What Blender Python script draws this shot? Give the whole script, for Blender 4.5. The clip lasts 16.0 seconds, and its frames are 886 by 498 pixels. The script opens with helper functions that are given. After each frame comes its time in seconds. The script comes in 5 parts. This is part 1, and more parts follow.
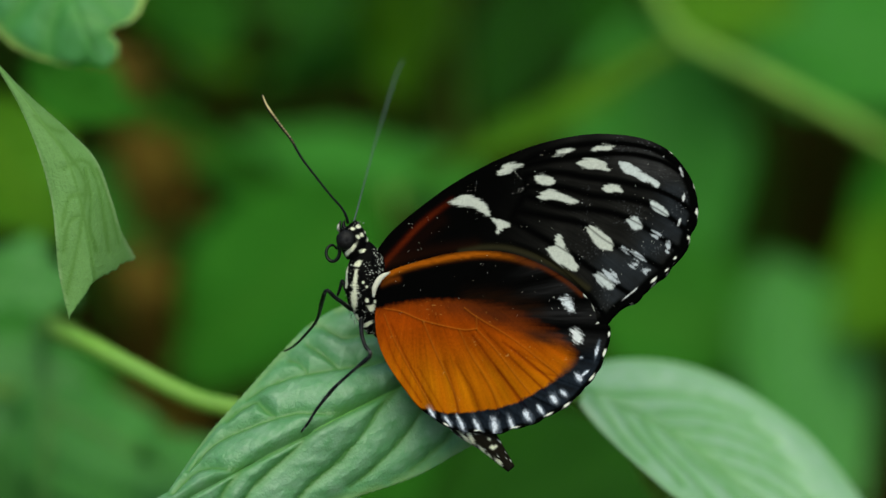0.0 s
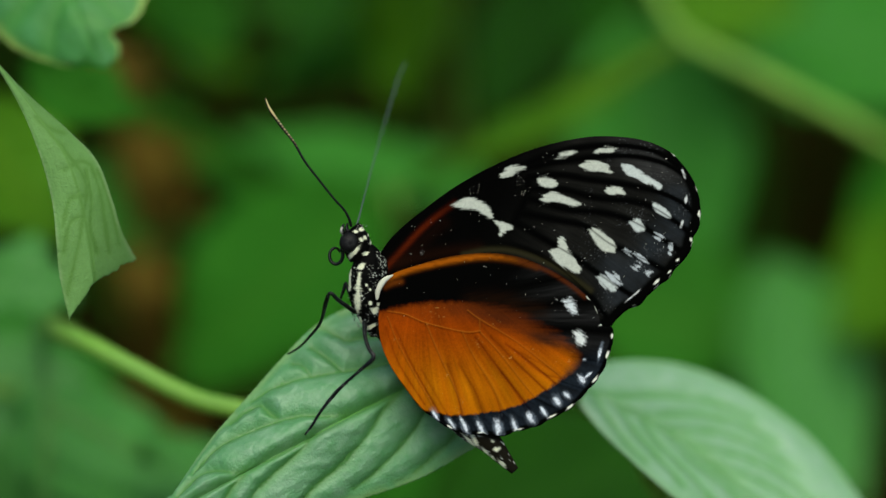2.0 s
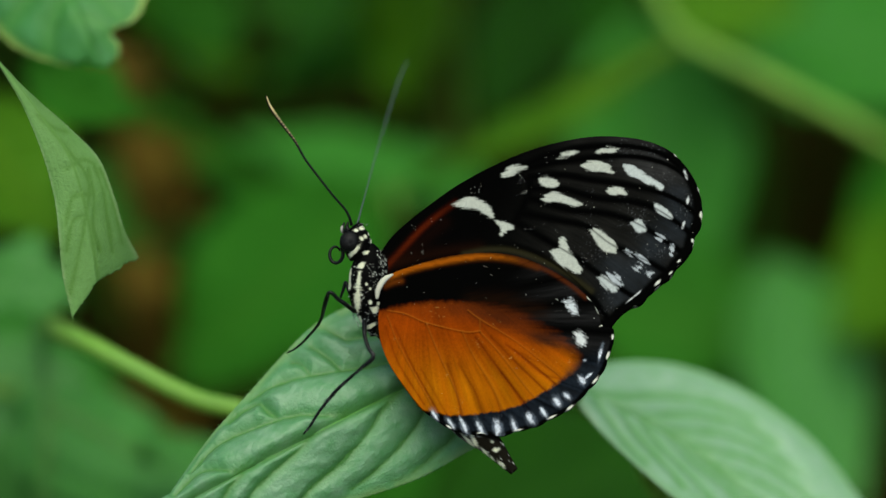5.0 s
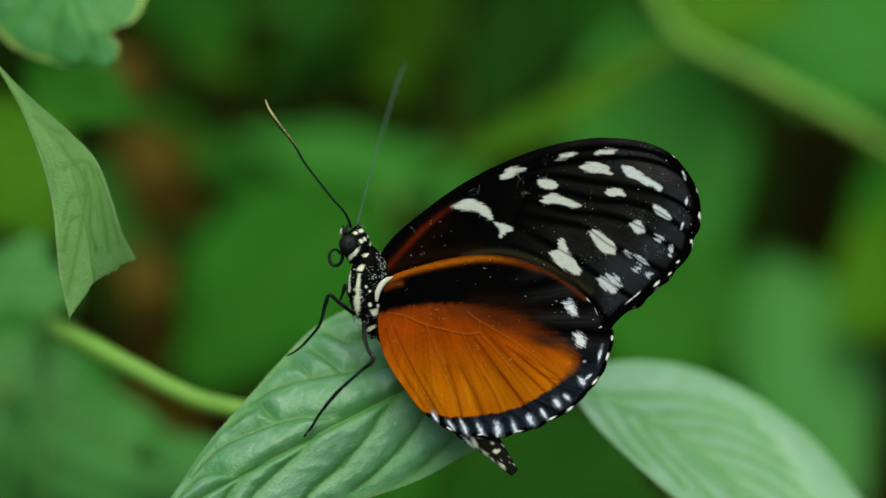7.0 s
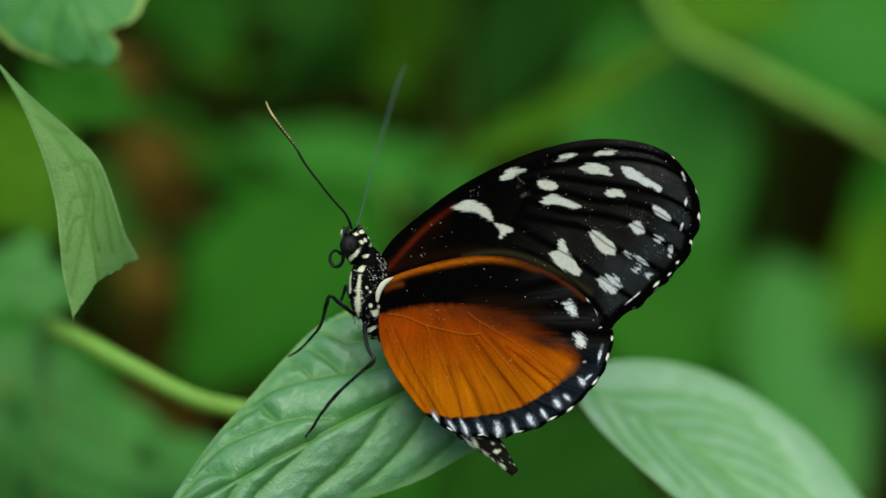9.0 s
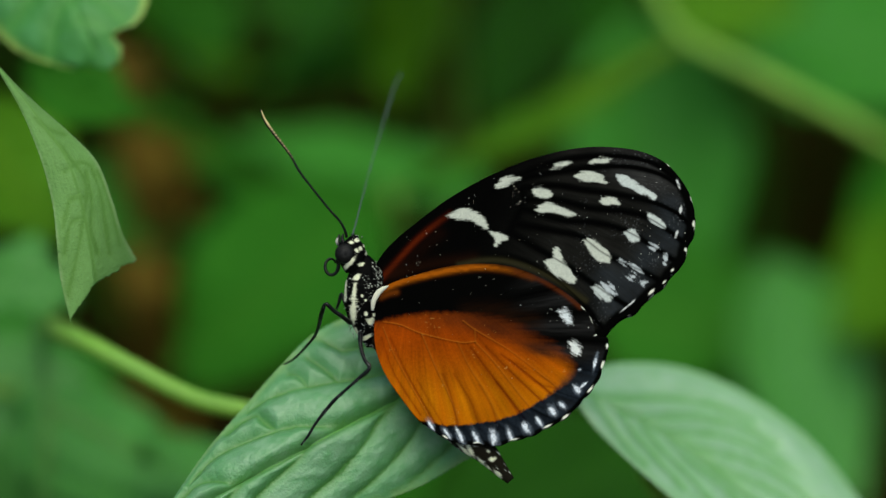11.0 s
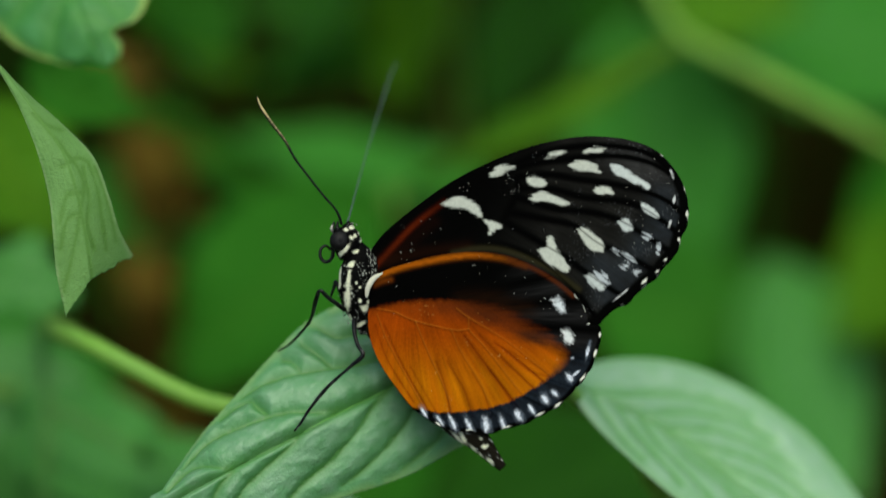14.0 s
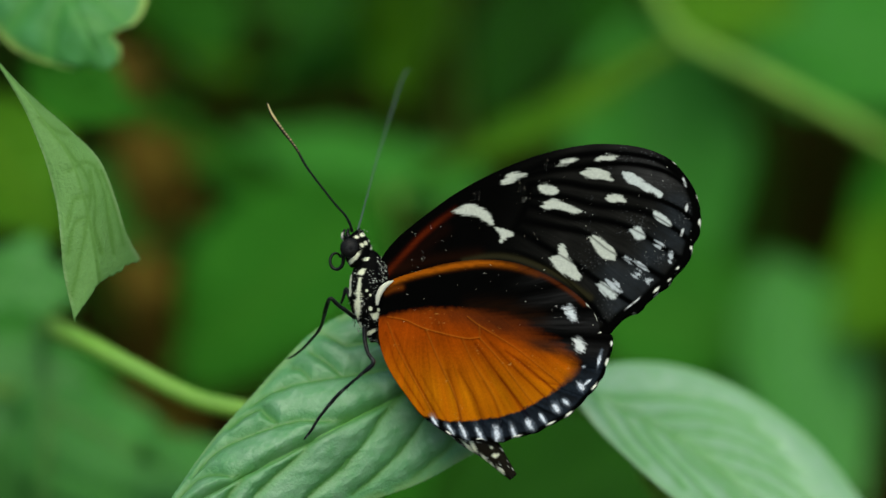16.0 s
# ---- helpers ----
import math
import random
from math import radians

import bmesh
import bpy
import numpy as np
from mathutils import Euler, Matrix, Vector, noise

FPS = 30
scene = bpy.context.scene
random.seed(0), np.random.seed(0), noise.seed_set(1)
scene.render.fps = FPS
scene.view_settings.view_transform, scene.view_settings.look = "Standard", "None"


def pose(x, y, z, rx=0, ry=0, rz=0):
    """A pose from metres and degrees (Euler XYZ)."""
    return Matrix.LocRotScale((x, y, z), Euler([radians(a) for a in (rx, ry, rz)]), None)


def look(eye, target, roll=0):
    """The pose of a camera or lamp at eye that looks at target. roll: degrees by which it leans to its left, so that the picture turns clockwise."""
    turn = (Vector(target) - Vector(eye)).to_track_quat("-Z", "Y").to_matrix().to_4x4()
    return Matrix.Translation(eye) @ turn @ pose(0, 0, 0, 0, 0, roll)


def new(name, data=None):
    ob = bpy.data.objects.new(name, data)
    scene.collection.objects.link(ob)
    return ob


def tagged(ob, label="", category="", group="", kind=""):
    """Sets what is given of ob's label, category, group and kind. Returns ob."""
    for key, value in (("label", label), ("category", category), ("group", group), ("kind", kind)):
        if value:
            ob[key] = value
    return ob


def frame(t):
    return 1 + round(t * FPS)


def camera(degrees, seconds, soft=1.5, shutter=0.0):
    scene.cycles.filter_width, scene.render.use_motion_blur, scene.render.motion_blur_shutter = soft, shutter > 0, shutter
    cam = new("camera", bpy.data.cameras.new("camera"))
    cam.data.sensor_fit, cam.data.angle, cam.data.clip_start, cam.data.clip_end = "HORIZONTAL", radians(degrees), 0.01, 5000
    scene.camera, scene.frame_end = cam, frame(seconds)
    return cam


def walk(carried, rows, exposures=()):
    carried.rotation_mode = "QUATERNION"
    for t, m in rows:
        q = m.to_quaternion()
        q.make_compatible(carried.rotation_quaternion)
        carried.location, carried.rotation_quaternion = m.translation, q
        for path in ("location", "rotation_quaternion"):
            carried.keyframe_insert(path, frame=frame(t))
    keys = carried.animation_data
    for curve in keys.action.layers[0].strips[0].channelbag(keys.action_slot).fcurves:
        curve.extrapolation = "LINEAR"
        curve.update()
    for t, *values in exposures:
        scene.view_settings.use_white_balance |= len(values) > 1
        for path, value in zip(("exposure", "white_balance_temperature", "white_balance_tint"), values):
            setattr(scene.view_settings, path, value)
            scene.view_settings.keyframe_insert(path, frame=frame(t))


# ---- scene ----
# A butterfly on a shrub leaf, seen close up. The near plan is drawn on a sheet of 13 units
# to the millimetre that stands upright before the lens: x to the right, y down, d millimetres behind the sheet.
FIELD = 20.0
UNIT = 1.0 / 13000.0
REACH = 784 * UNIT / math.tan(radians(FIELD / 2))
STAGE = Matrix.Translation((0, 0, 0.46)) @ pose(0, 0, 0, -20, 0, 0)

cam = camera(FIELD, 16.0, soft=1.5, shutter=0.5)
cam.data.dof.use_dof = True
cam.data.dof.focus_distance = REACH
cam.data.dof.aperture_fstop = 6.6
VIEW = STAGE @ pose(0, -REACH, 0, 90, 0, 0)
walk(cam, [(0.0, VIEW), (16.0, VIEW)])

# ---- daylight: bright overcast, soft and from above ----
scene.view_settings.exposure = 1.0
world = bpy.data.worlds.new("sky")
world.use_nodes = True
scene.world = world
sky = world.node_tree.nodes.new("ShaderNodeTexSky")
sky.sky_type = "NISHITA"
sky.sun_disc = False
sky.sun_elevation = radians(58)
sky.sun_rotation = radians(200)
world.node_tree.nodes["Background"].inputs["Strength"].default_value = 0.06
world.node_tree.links.new(sky.outputs["Color"], world.node_tree.nodes["Background"].inputs["Color"])
sun_data = bpy.data.lights.new("sun", "SUN")
sun_data.energy = 1.55
sun_data.angle = radians(62)
sun_data.color = (0.97, 0.96, 0.80)
sun = new("sun", sun_data)
sun.matrix_world = look((0.3, -1.3, 3.2), (0, 0, 0))


# ---- tools ----
def at(x, y, d=0.0):
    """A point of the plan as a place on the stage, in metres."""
    k = 1 + d / 1000 / REACH
    return np.array(((x - 784) * UNIT * k, d / 1000, (441 - y) * UNIT * k))


def spline(points, n):
    """n points evenly along a smooth curve through the control points."""
    p = np.array(points, float)
    p = np.vstack([2 * p[0] - p[1], p, 2 * p[-1] - p[-2]])
    out = []
    for i in range(1, len(p) - 2):
        a, b, c, e = p[i - 1], p[i], p[i + 1], p[i + 2]
        u = np.linspace(0, 1, 24, endpoint=False)[:, None]
        out.append(0.5 * (2 * b + (c - a) * u + (2 * a - 5 * b + 4 * c - e) * u**2 + (3 * b - a - 3 * c + e) * u**3))
    q = np.vstack([*out, p[-2:-1]])
    run = np.concatenate([[0], np.cumsum(np.linalg.norm(np.diff(q, axis=0), axis=1))])
    w = np.linspace(0, run[-1], n)
    return np.stack([np.interp(w, run, q[:, i]) for i in range(q.shape[1])], 1)


def lattice(x, y, seed=0):
    """Smooth noise between 0 and 1 on arrays."""
    xi, yi = np.floor(x).astype(np.int64), np.floor(y).astype(np.int64)
    u, v = x - xi, y - yi
    u, v = u * u * (3 - 2 * u), v * v * (3 - 2 * v)

    def corner(a, b):
        h = (a * 374761393 + b * 668265263 + seed * 974634777) & 0xFFFFFFFF
        h = ((h ^ (h >> 13)) * 1274126177) & 0xFFFFFFFF
        return ((h ^ (h >> 16)) & 0xFFFF) / 65535.0

    low = corner(xi, yi) * (1 - u) + corner(xi + 1, yi) * u
    return low * (1 - v) + (corner(xi, yi + 1) * (1 - u) + corner(xi + 1, yi + 1) * u) * v


def step(a, b, x):
    t = np.clip((x - a) / (b - a), 0, 1)
    return t * t * (3 - 2 * t)


def nearest_vein(x, y, veins):
    """Distance to the nearest of the veins, in plan units."""
    best = np.full(x.shape, 1e9)
    for points in veins:
        q = spline([(p[0], p[1], 0) for p in points], 26)[:, :2]
        for a, b in zip(q[:-1], q[1:]):
            e = b - a
            w = np.clip(((x - a[0]) * e[0] + (y - a[1]) * e[1]) / max(e @ e, 1e-9), 0, 1)
            best = np.minimum(best, (x - a[0] - w * e[0]) ** 2 + (y - a[1] - w * e[1]) ** 2)
    return np.sqrt(best)


HOME = {}


def thing(name, place, label, category, group="", kind=""):
    """An empty that carries the parts of a thing; place is a pose in the world."""
    ob = new(name)
    ob.empty_display_size = 0.02
    ob.matrix_basis = place
    HOME[ob] = place.copy()
    return tagged(ob, label, category, group, kind)


def part(name, verts, faces, material, parent=None, label="", colours=None, pivot=(0, 0, 0), smooth=True, attribute="paint"):
    """One mesh from places on the stage, under its thing, with its origin at the pivot."""
    me = bpy.data.meshes.new(name)
    me.from_pydata((np.asarray(verts, float) - np.asarray(pivot, float)).tolist(), [], faces if isinstance(faces, list) else faces.tolist())
    me.materials.append(material)
    if smooth:
        me.polygons.foreach_set("use_smooth", np.ones(len(me.polygons), bool))
    if colours is not None:
        layer = me.color_attributes.new(attribute, "FLOAT_COLOR", "POINT")
        rgba = np.ones((len(me.vertices), 4), np.float32)
        rgba[:, :3] = colours
        layer.data.foreach_set("color", rgba.ravel())
    me.update()
    ob = new(name, me)
    here = STAGE @ Matrix.Translation(pivot)
    HOME[ob] = here
    ob.parent = parent
    ob.matrix_basis = HOME[parent].inverted() @ here if parent else here
    if label:
        ob["label"] = label
    return ob


def sheet(grid, thick):
    """A closed thin shell on a grid of places (rows, columns, 3); thick in metres."""
    n, m = grid.shape[:2]
    du, dv = np.gradient(grid, axis=0), np.gradient(grid, axis=1)
    nor = np.cross(du, dv)
    nor /= np.maximum(np.linalg.norm(nor, axis=2, keepdims=True), 1e-12)
    a = np.arange(n * m).reshape(n, m)
    top = np.stack([a[:-1, :-1], a[1:, :-1], a[1:, 1:], a[:-1, 1:]], -1).reshape(-1, 4)
    low = top[:, ::-1] + n * m
    rim = np.concatenate([a[:, 0], a[-1, 1:], a[-2::-1, -1], a[0, -2:0:-1]])
    nxt = np.roll(rim, -1)
    side = np.stack([rim, rim + n * m, nxt + n * m, nxt], -1)
    return np.vstack([grid.reshape(-1, 3), (grid - nor * thick).reshape(-1, 3)]), np.vstack([top, low, side])


def tube(path, radii, sides=12, flat=1.0):
    """A closed tube round a path of places; radii in metres; flat squeezes it along the line of sight."""
    path = np.asarray(path, float)
    n = len(path)
    radii = np.broadcast_to(np.asarray(radii, float), (n,))
    along = np.gradient(path, axis=0)
    along /= np.maximum(np.linalg.norm(along, axis=1, keepdims=True), 1e-12)
    ref = np.array((0.0, 1.0, 0.0)) if abs(along[:, 1]).max() < 0.9 else np.array((0.31, 0.2, 0.93))
    one = np.cross(along, ref)
    one /= np.maximum(np.linalg.norm(one, axis=1, keepdims=True), 1e-12)
    two = np.cross(one, along)
    ang = np.linspace(0, 2 * np.pi, sides, endpoint=False)
    ring = one[:, None] * np.cos(ang)[None, :, None] + two[:, None] * np.sin(ang)[None, :, None] * flat
    verts = (path[:, None] + ring * radii[:, None, None]).reshape(-1, 3)
    faces = []
    for i in range(n - 1):
        for j in range(sides):
            k = (j + 1) % sides
            faces.append((i * sides + j, i * sides + k, (i + 1) * sides + k, (i + 1) * sides + j))
    faces.append(tuple(range(sides - 1, -1, -1)))
    faces.append(tuple((n - 1) * sides + j for j in range(sides)))
    return verts, faces


def merge(pieces):
    verts, faces, base = [], [], 0
    for v, f in pieces:
        verts.append(np.asarray(v))
        faces += [tuple(int(i) + base for i in q) for q in f]
        base += len(v)
    return np.vstack(verts), faces


def places(points):
    return np.array([at(*p) for p in points])


# ---- materials ----
class Nodes:
    """Short hand for building one node material."""

    def __init__(self, name):
        self.mat = bpy.data.materials.new(name)
        self.mat.use_nodes = True
        self.tree = self.mat.node_tree
        self.shader = self.tree.nodes["Principled BSDF"]
        self.end = self.tree.nodes["Material Output"]

    def add(self, kind, **settings):
        node = self.tree.nodes.new(kind)
        for key, value in settings.items():
            node.inputs[key].default_value = value
        return node

    def join(self, a, b):
        self.tree.links.new(a, b)

    def noise(self, scale, detail=4.0, rough=0.55, space="Object"):
        where = self.add("ShaderNodeTexCoord")
        node = self.add("ShaderNodeTexNoise", Scale=scale, Detail=detail, Roughness=rough)
        self.join(where.outputs[space], node.inputs["Vector"])
        return node.outputs["Fac"]

    def ramp(self, value, low, high):
        node = self.add("ShaderNodeMapRange")
        node.inputs["From Min"].default_value, node.inputs["From Max"].default_value = low, high
        self.join(value, node.inputs["Value"])
        return node.outputs["Result"]

    def mix(self, factor, a, b, kind="MIX"):
        node = self.tree.nodes.new("ShaderNodeMix")
        node.data_type, node.blend_type = "RGBA", kind
        for value, socket in ((factor, node.inputs[0]), (a, node.inputs[6]), (b, node.inputs[7])):
            if isinstance(value, (int, float)):
                socket.default_value = value
            elif isinstance(value, tuple):
                socket.default_value = (*value, 1.0)
            else:
                self.join(value, socket)
        return node.outputs[2]

    def math(self, kind, a, b=0.0):
        node = self.tree.nodes.new("ShaderNodeMath")
        node.operation = kind
        for value, socket in ((a, node.inputs[0]), (b, node.inputs[1])):
            if isinstance(value, (int, float)):
                socket.default_value = value
            else:
                self.join(value, socket)
        return node.outputs[0]

    def bump(self, height, strength, distance):
        node = self.add("ShaderNodeBump", Strength=strength, Distance=distance)
        self.join(height, node.inputs["Height"])
        self.join(node.outputs["Normal"], self.shader.inputs["Normal"])
        return node.outputs["Normal"]


def leaf_material(name, green, dark, vein, rough=0.42, through_light=0.3, fine=1.0, gloss=0.5, edge=None, bloom=0.0, swell_sheen=None):
    """A living leaf: green blade, paler veins held in the mesh, fine netted relief, light through the blade."""
    n = Nodes(name)
    tag = n.add("ShaderNodeAttribute")
    tag.attribute_name = "paint"
    sep = n.add("ShaderNodeSeparateColor")
    n.join(tag.outputs["Color"], sep.inputs["Color"])
    blotch = n.ramp(n.noise(140 / fine, 3), 0.3, 0.7)
    body = n.mix(blotch, dark, green)
    spots = n.ramp(n.noise(1500 / fine, 3, 0.6), 0.35, 0.75)
    body = n.mix(n.math("MULTIPLY", spots, 0.22), body, tuple(min(1, c * 1.5 + 0.01) for c in green))
    obj = n.add("ShaderNodeObjectInfo")
    hue = n.add("ShaderNodeHueSaturation", Saturation=1.0)
    n.join(n.ramp(obj.outputs["Random"], -2.29, 0.57), hue.inputs["Value"]) if edge is None else None
    hue.inputs["Value"].default_value = 1.0
    n.join(body, hue.inputs["Color"])
    body = hue.outputs["Color"] if edge is None else body
    # pale sky sheen on the swollen fields, painted into the leaf colour
    if swell_sheen is not None:
        body = n.mix(n.math("MULTIPLY", n.ramp(sep.outputs[1], 0.35, 1.15), n.ramp(n.noise(420, 4, 0.6), 0.3, 0.62)), body, swell_sheen)
    body = n.mix(n.math("MULTIPLY", sep.outputs[0], 0.75 if swell_sheen is None else 0.95), body, vein)
    if edge is not None:
        worn = n.math("MULTIPLY", n.ramp(sep.outputs[2], 0.88, 0.985), n.ramp(n.noise(260, 2), 0.30, 0.52))
        body = n.mix(worn, body, edge)
    n.join(body, n.shader.inputs["Base Color"])
    n.shader.inputs["Specular IOR Level"].default_value = gloss
    n.shader.inputs["Sheen Weight"].default_value = bloom
    n.shader.inputs["Sheen Roughness"].default_value = 0.55
    n.shader.inputs["Sheen Tint"].default_value = (0.86, 0.95, 1.0, 1.0)
    n.join(n.math("ADD", n.math("MULTIPLY", n.noise(700 / fine, 4), 0.3), rough - 0.15), n.shader.inputs["Roughness"])
    where = n.add("ShaderNodeTexCoord")
    cells = n.add("ShaderNodeTexVoronoi", Scale=1900 / fine)
    cells.feature = "DISTANCE_TO_EDGE"
    n.join(where.outputs["Object"], cells.inputs["Vector"])
    net = n.ramp(cells.outputs["Distance"], 0.0, 0.25)
    high = n.math("ADD", n.math("MULTIPLY", net, 0.18), n.math("MULTIPLY", n.noise(1500 / fine, 4, 0.62), 0.9))
    normal = n.bump(high, 0.55, 0.00026 * fine)
    glow = n.add("ShaderNodeBsdfTranslucent")
    n.join(n.mix(1.0, body, (1.25, 1.15, 0.45), "MULTIPLY"), glow.inputs["Color"])
    n.join(normal, glow.inputs["Normal"])
    both = n.add("ShaderNodeMixShader")
    both.inputs[0].default_value = through_light
    n.join(n.shader.outputs[0], both.inputs[1])
    n.join(glow.outputs[0], both.inputs[2])
    n.join(both.outputs[0], n.end.inputs["Surface"])
    return n.mat


def painted_material(name, rough, gloss, grain_size, grain_depth, sheen=0.0):
    """Pigment held in the mesh, broken up by fine grain (wing scales, hair, horn)."""
    n = Nodes(name)
    tag = n.add("ShaderNodeAttribute")
    tag.attribute_name = "paint"
    grain = n.noise(grain_size, 3, 0.7)
    body = n.mix(1.0, tag.outputs["Color"], n.mix(n.ramp(grain, 0.25, 0.75), (0.86, 0.86, 0.86), (1.1, 1.1, 1.1)), "MULTIPLY")
    n.join(body, n.shader.inputs["Base Color"])
    n.shader.inputs["Roughness"].default_value = rough
    n.shader.inputs["Specular IOR Level"].default_value = gloss
    n.shader.inputs["Sheen Weight"].default_value = sheen
    n.bump(grain, 0.5, grain_depth)
    return n.mat


def plain_material(name, one, two, size, rough, gloss=0.4, relief=0.0002):
    n = Nodes(name)
    n.join(n.mix(n.ramp(n.noise(size, 5), 0.3, 0.7), one, two), n.shader.inputs["Base Color"])
    n.shader.inputs["Roughness"].default_value = rough
    n.shader.inputs["Specular IOR Level"].default_value = gloss
    n.bump(n.noise(size * 6, 4), 0.6, relief)
    return n.mat


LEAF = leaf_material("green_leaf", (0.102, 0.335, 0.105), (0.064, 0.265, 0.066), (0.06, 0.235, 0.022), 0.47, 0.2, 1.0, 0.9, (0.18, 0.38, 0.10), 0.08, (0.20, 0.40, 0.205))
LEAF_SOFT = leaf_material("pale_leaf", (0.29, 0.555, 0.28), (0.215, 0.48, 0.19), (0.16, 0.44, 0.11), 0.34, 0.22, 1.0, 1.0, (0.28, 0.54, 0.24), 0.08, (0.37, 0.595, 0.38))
LEAF_UNDER = leaf_material("leaf_underside", (0.18, 0.375, 0.10), (0.145, 0.325, 0.076), (0.11, 0.27, 0.04), 0.6, 0.25, 1.0, 0.25, (0.26, 0.43, 0.16))
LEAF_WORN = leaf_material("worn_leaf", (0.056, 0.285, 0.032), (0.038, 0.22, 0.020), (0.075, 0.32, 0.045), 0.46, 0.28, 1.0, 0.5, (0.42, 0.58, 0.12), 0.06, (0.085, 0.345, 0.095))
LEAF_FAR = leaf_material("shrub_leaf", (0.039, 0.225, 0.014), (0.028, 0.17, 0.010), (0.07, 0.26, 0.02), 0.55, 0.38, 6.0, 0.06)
LEAF_BLUE = leaf_material("cool_leaf", (0.053, 0.28, 0.027), (0.040, 0.225, 0.018), (0.09, 0.31, 0.06), 0.5, 0.35, 6.0, 0.14)
LEAF_MID = leaf_material("mid_leaf", (0.095, 0.365, 0.058), (0.062, 0.295, 0.036), (0.15, 0.43, 0.13), 0.5, 0.3, 3.0, 0.4)
LEAF_LIME = leaf_material("young_leaf", (0.088, 0.27, 0.005), (0.065, 0.22, 0.004), (0.14, 0.32, 0.008), 0.55, 0.4, 6.0, 0.15)
# two darker copies of the shrub leaf: shade put into the green
LEAF_DIM = leaf_material("shade_tint_shrub_leaf", (0.030, 0.165, 0.010), (0.022, 0.125, 0.007), (0.04, 0.17, 0.014), 0.55, 0.35, 6.0, 0.06)
LEAF_DEEP = leaf_material("deep_shade_shrub_leaf", (0.023, 0.12, 0.006), (0.016, 0.085, 0.004), (0.03, 0.12, 0.01), 0.6, 0.3, 8.0, 0.1)
RIB = plain_material("pale_rib", (0.13, 0.34, 0.07), (0.10, 0.29, 0.055), 400, 0.55, 0.2)
STEM = plain_material("green_stem", (0.195, 0.42, 0.048), (0.145, 0.335, 0.034), 300, 0.5)
STEM_FAR = plain_material("stem", (0.25, 0.49, 0.06), (0.20, 0.42, 0.05), 120, 0.6)
# darker copy of the far stem, its shade held in the colour
STEM_DIM = plain_material("shade_tint_stem", (0.10, 0.29, 0.05), (0.075, 0.235, 0.035), 120, 0.6)
STEM_LIME = plain_material("young_stem", (0.15, 0.33, 0.012), (0.115, 0.27, 0.008), 120, 0.6)
DEAD = plain_material("dead_leaf", (0.17, 0.115, 0.016), (0.10, 0.066, 0.008), 90, 0.8, 0.1)
DEAD_DARK = plain_material("dark_dead_leaf", (0.115, 0.078, 0.009), (0.07, 0.046, 0.006), 90, 0.85, 0.05)
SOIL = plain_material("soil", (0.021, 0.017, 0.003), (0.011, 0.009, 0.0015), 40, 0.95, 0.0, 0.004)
WING = painted_material("wing_scales", 0.5, 0.010, 5200, 0.00003, 0.0)
FUR = painted_material("body_hair", 0.6, 0.03, 4200, 0.00006, 0.0)
HORN = painted_material("leg_horn", 0.3, 0.2, 5000, 0.00002)
EYE = painted_material("eye_facets", 0.45, 0.1, 9000, 0.00001)
POLLEN = plain_material("pollen", (0.85, 0.85, 0.72), (0.72, 0.72, 0.58), 2000, 0.7)


# ---- ground ----
def ground():
    n, m = 90, 90
    u = np.linspace(-1, 1, n)
    x = np.sign(u) * (np.abs(u) ** 3) * 60
    gx, gy = np.meshgrid(x, x + 1.0, indexing="ij")
    gz = (lattice(gx * 9, gy * 9, 3) - 0.5) * 0.05 * np.exp(-(np.hypot(gx, gy) / 8) ** 2) - 0.02
    inv = np.array(STAGE.inverted())
    w = np.stack([gx, gy, gz, np.ones_like(gx)], -1) @ inv.T
    verts, faces = sheet(w[..., :3], 0.02)
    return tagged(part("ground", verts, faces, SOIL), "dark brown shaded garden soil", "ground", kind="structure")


ground()


# ---- leaves ----
def cells(u, v, seed):
    """How much nearer the nearest of scattered seeds is than the next one: 0 on the borders of a net of cells."""
    iu, iv = np.floor(u).astype(np.int64), np.floor(v).astype(np.int64)
    one, two = np.full(u.shape, 9.0), np.full(u.shape, 9.0)
    for a in (-1, 0, 1):
        for b in (-1, 0, 1):
            h = ((iu + a) * 374761393 + (iv + b) * 668265263 + seed * 144665) & 0xFFFFFFFF
            h = ((h ^ (h >> 13)) * 1274126177) & 0xFFFFFFFF
            d = np.hypot(iu + a + 0.15 + 0.7 * (h & 0xFF) / 255 - u, iv + b + 0.15 + 0.7 * ((h >> 9) & 0xFF) / 255 - v)
            two = np.minimum(two, np.maximum(one, d))
            one = np.minimum(one, d)
    return two - one


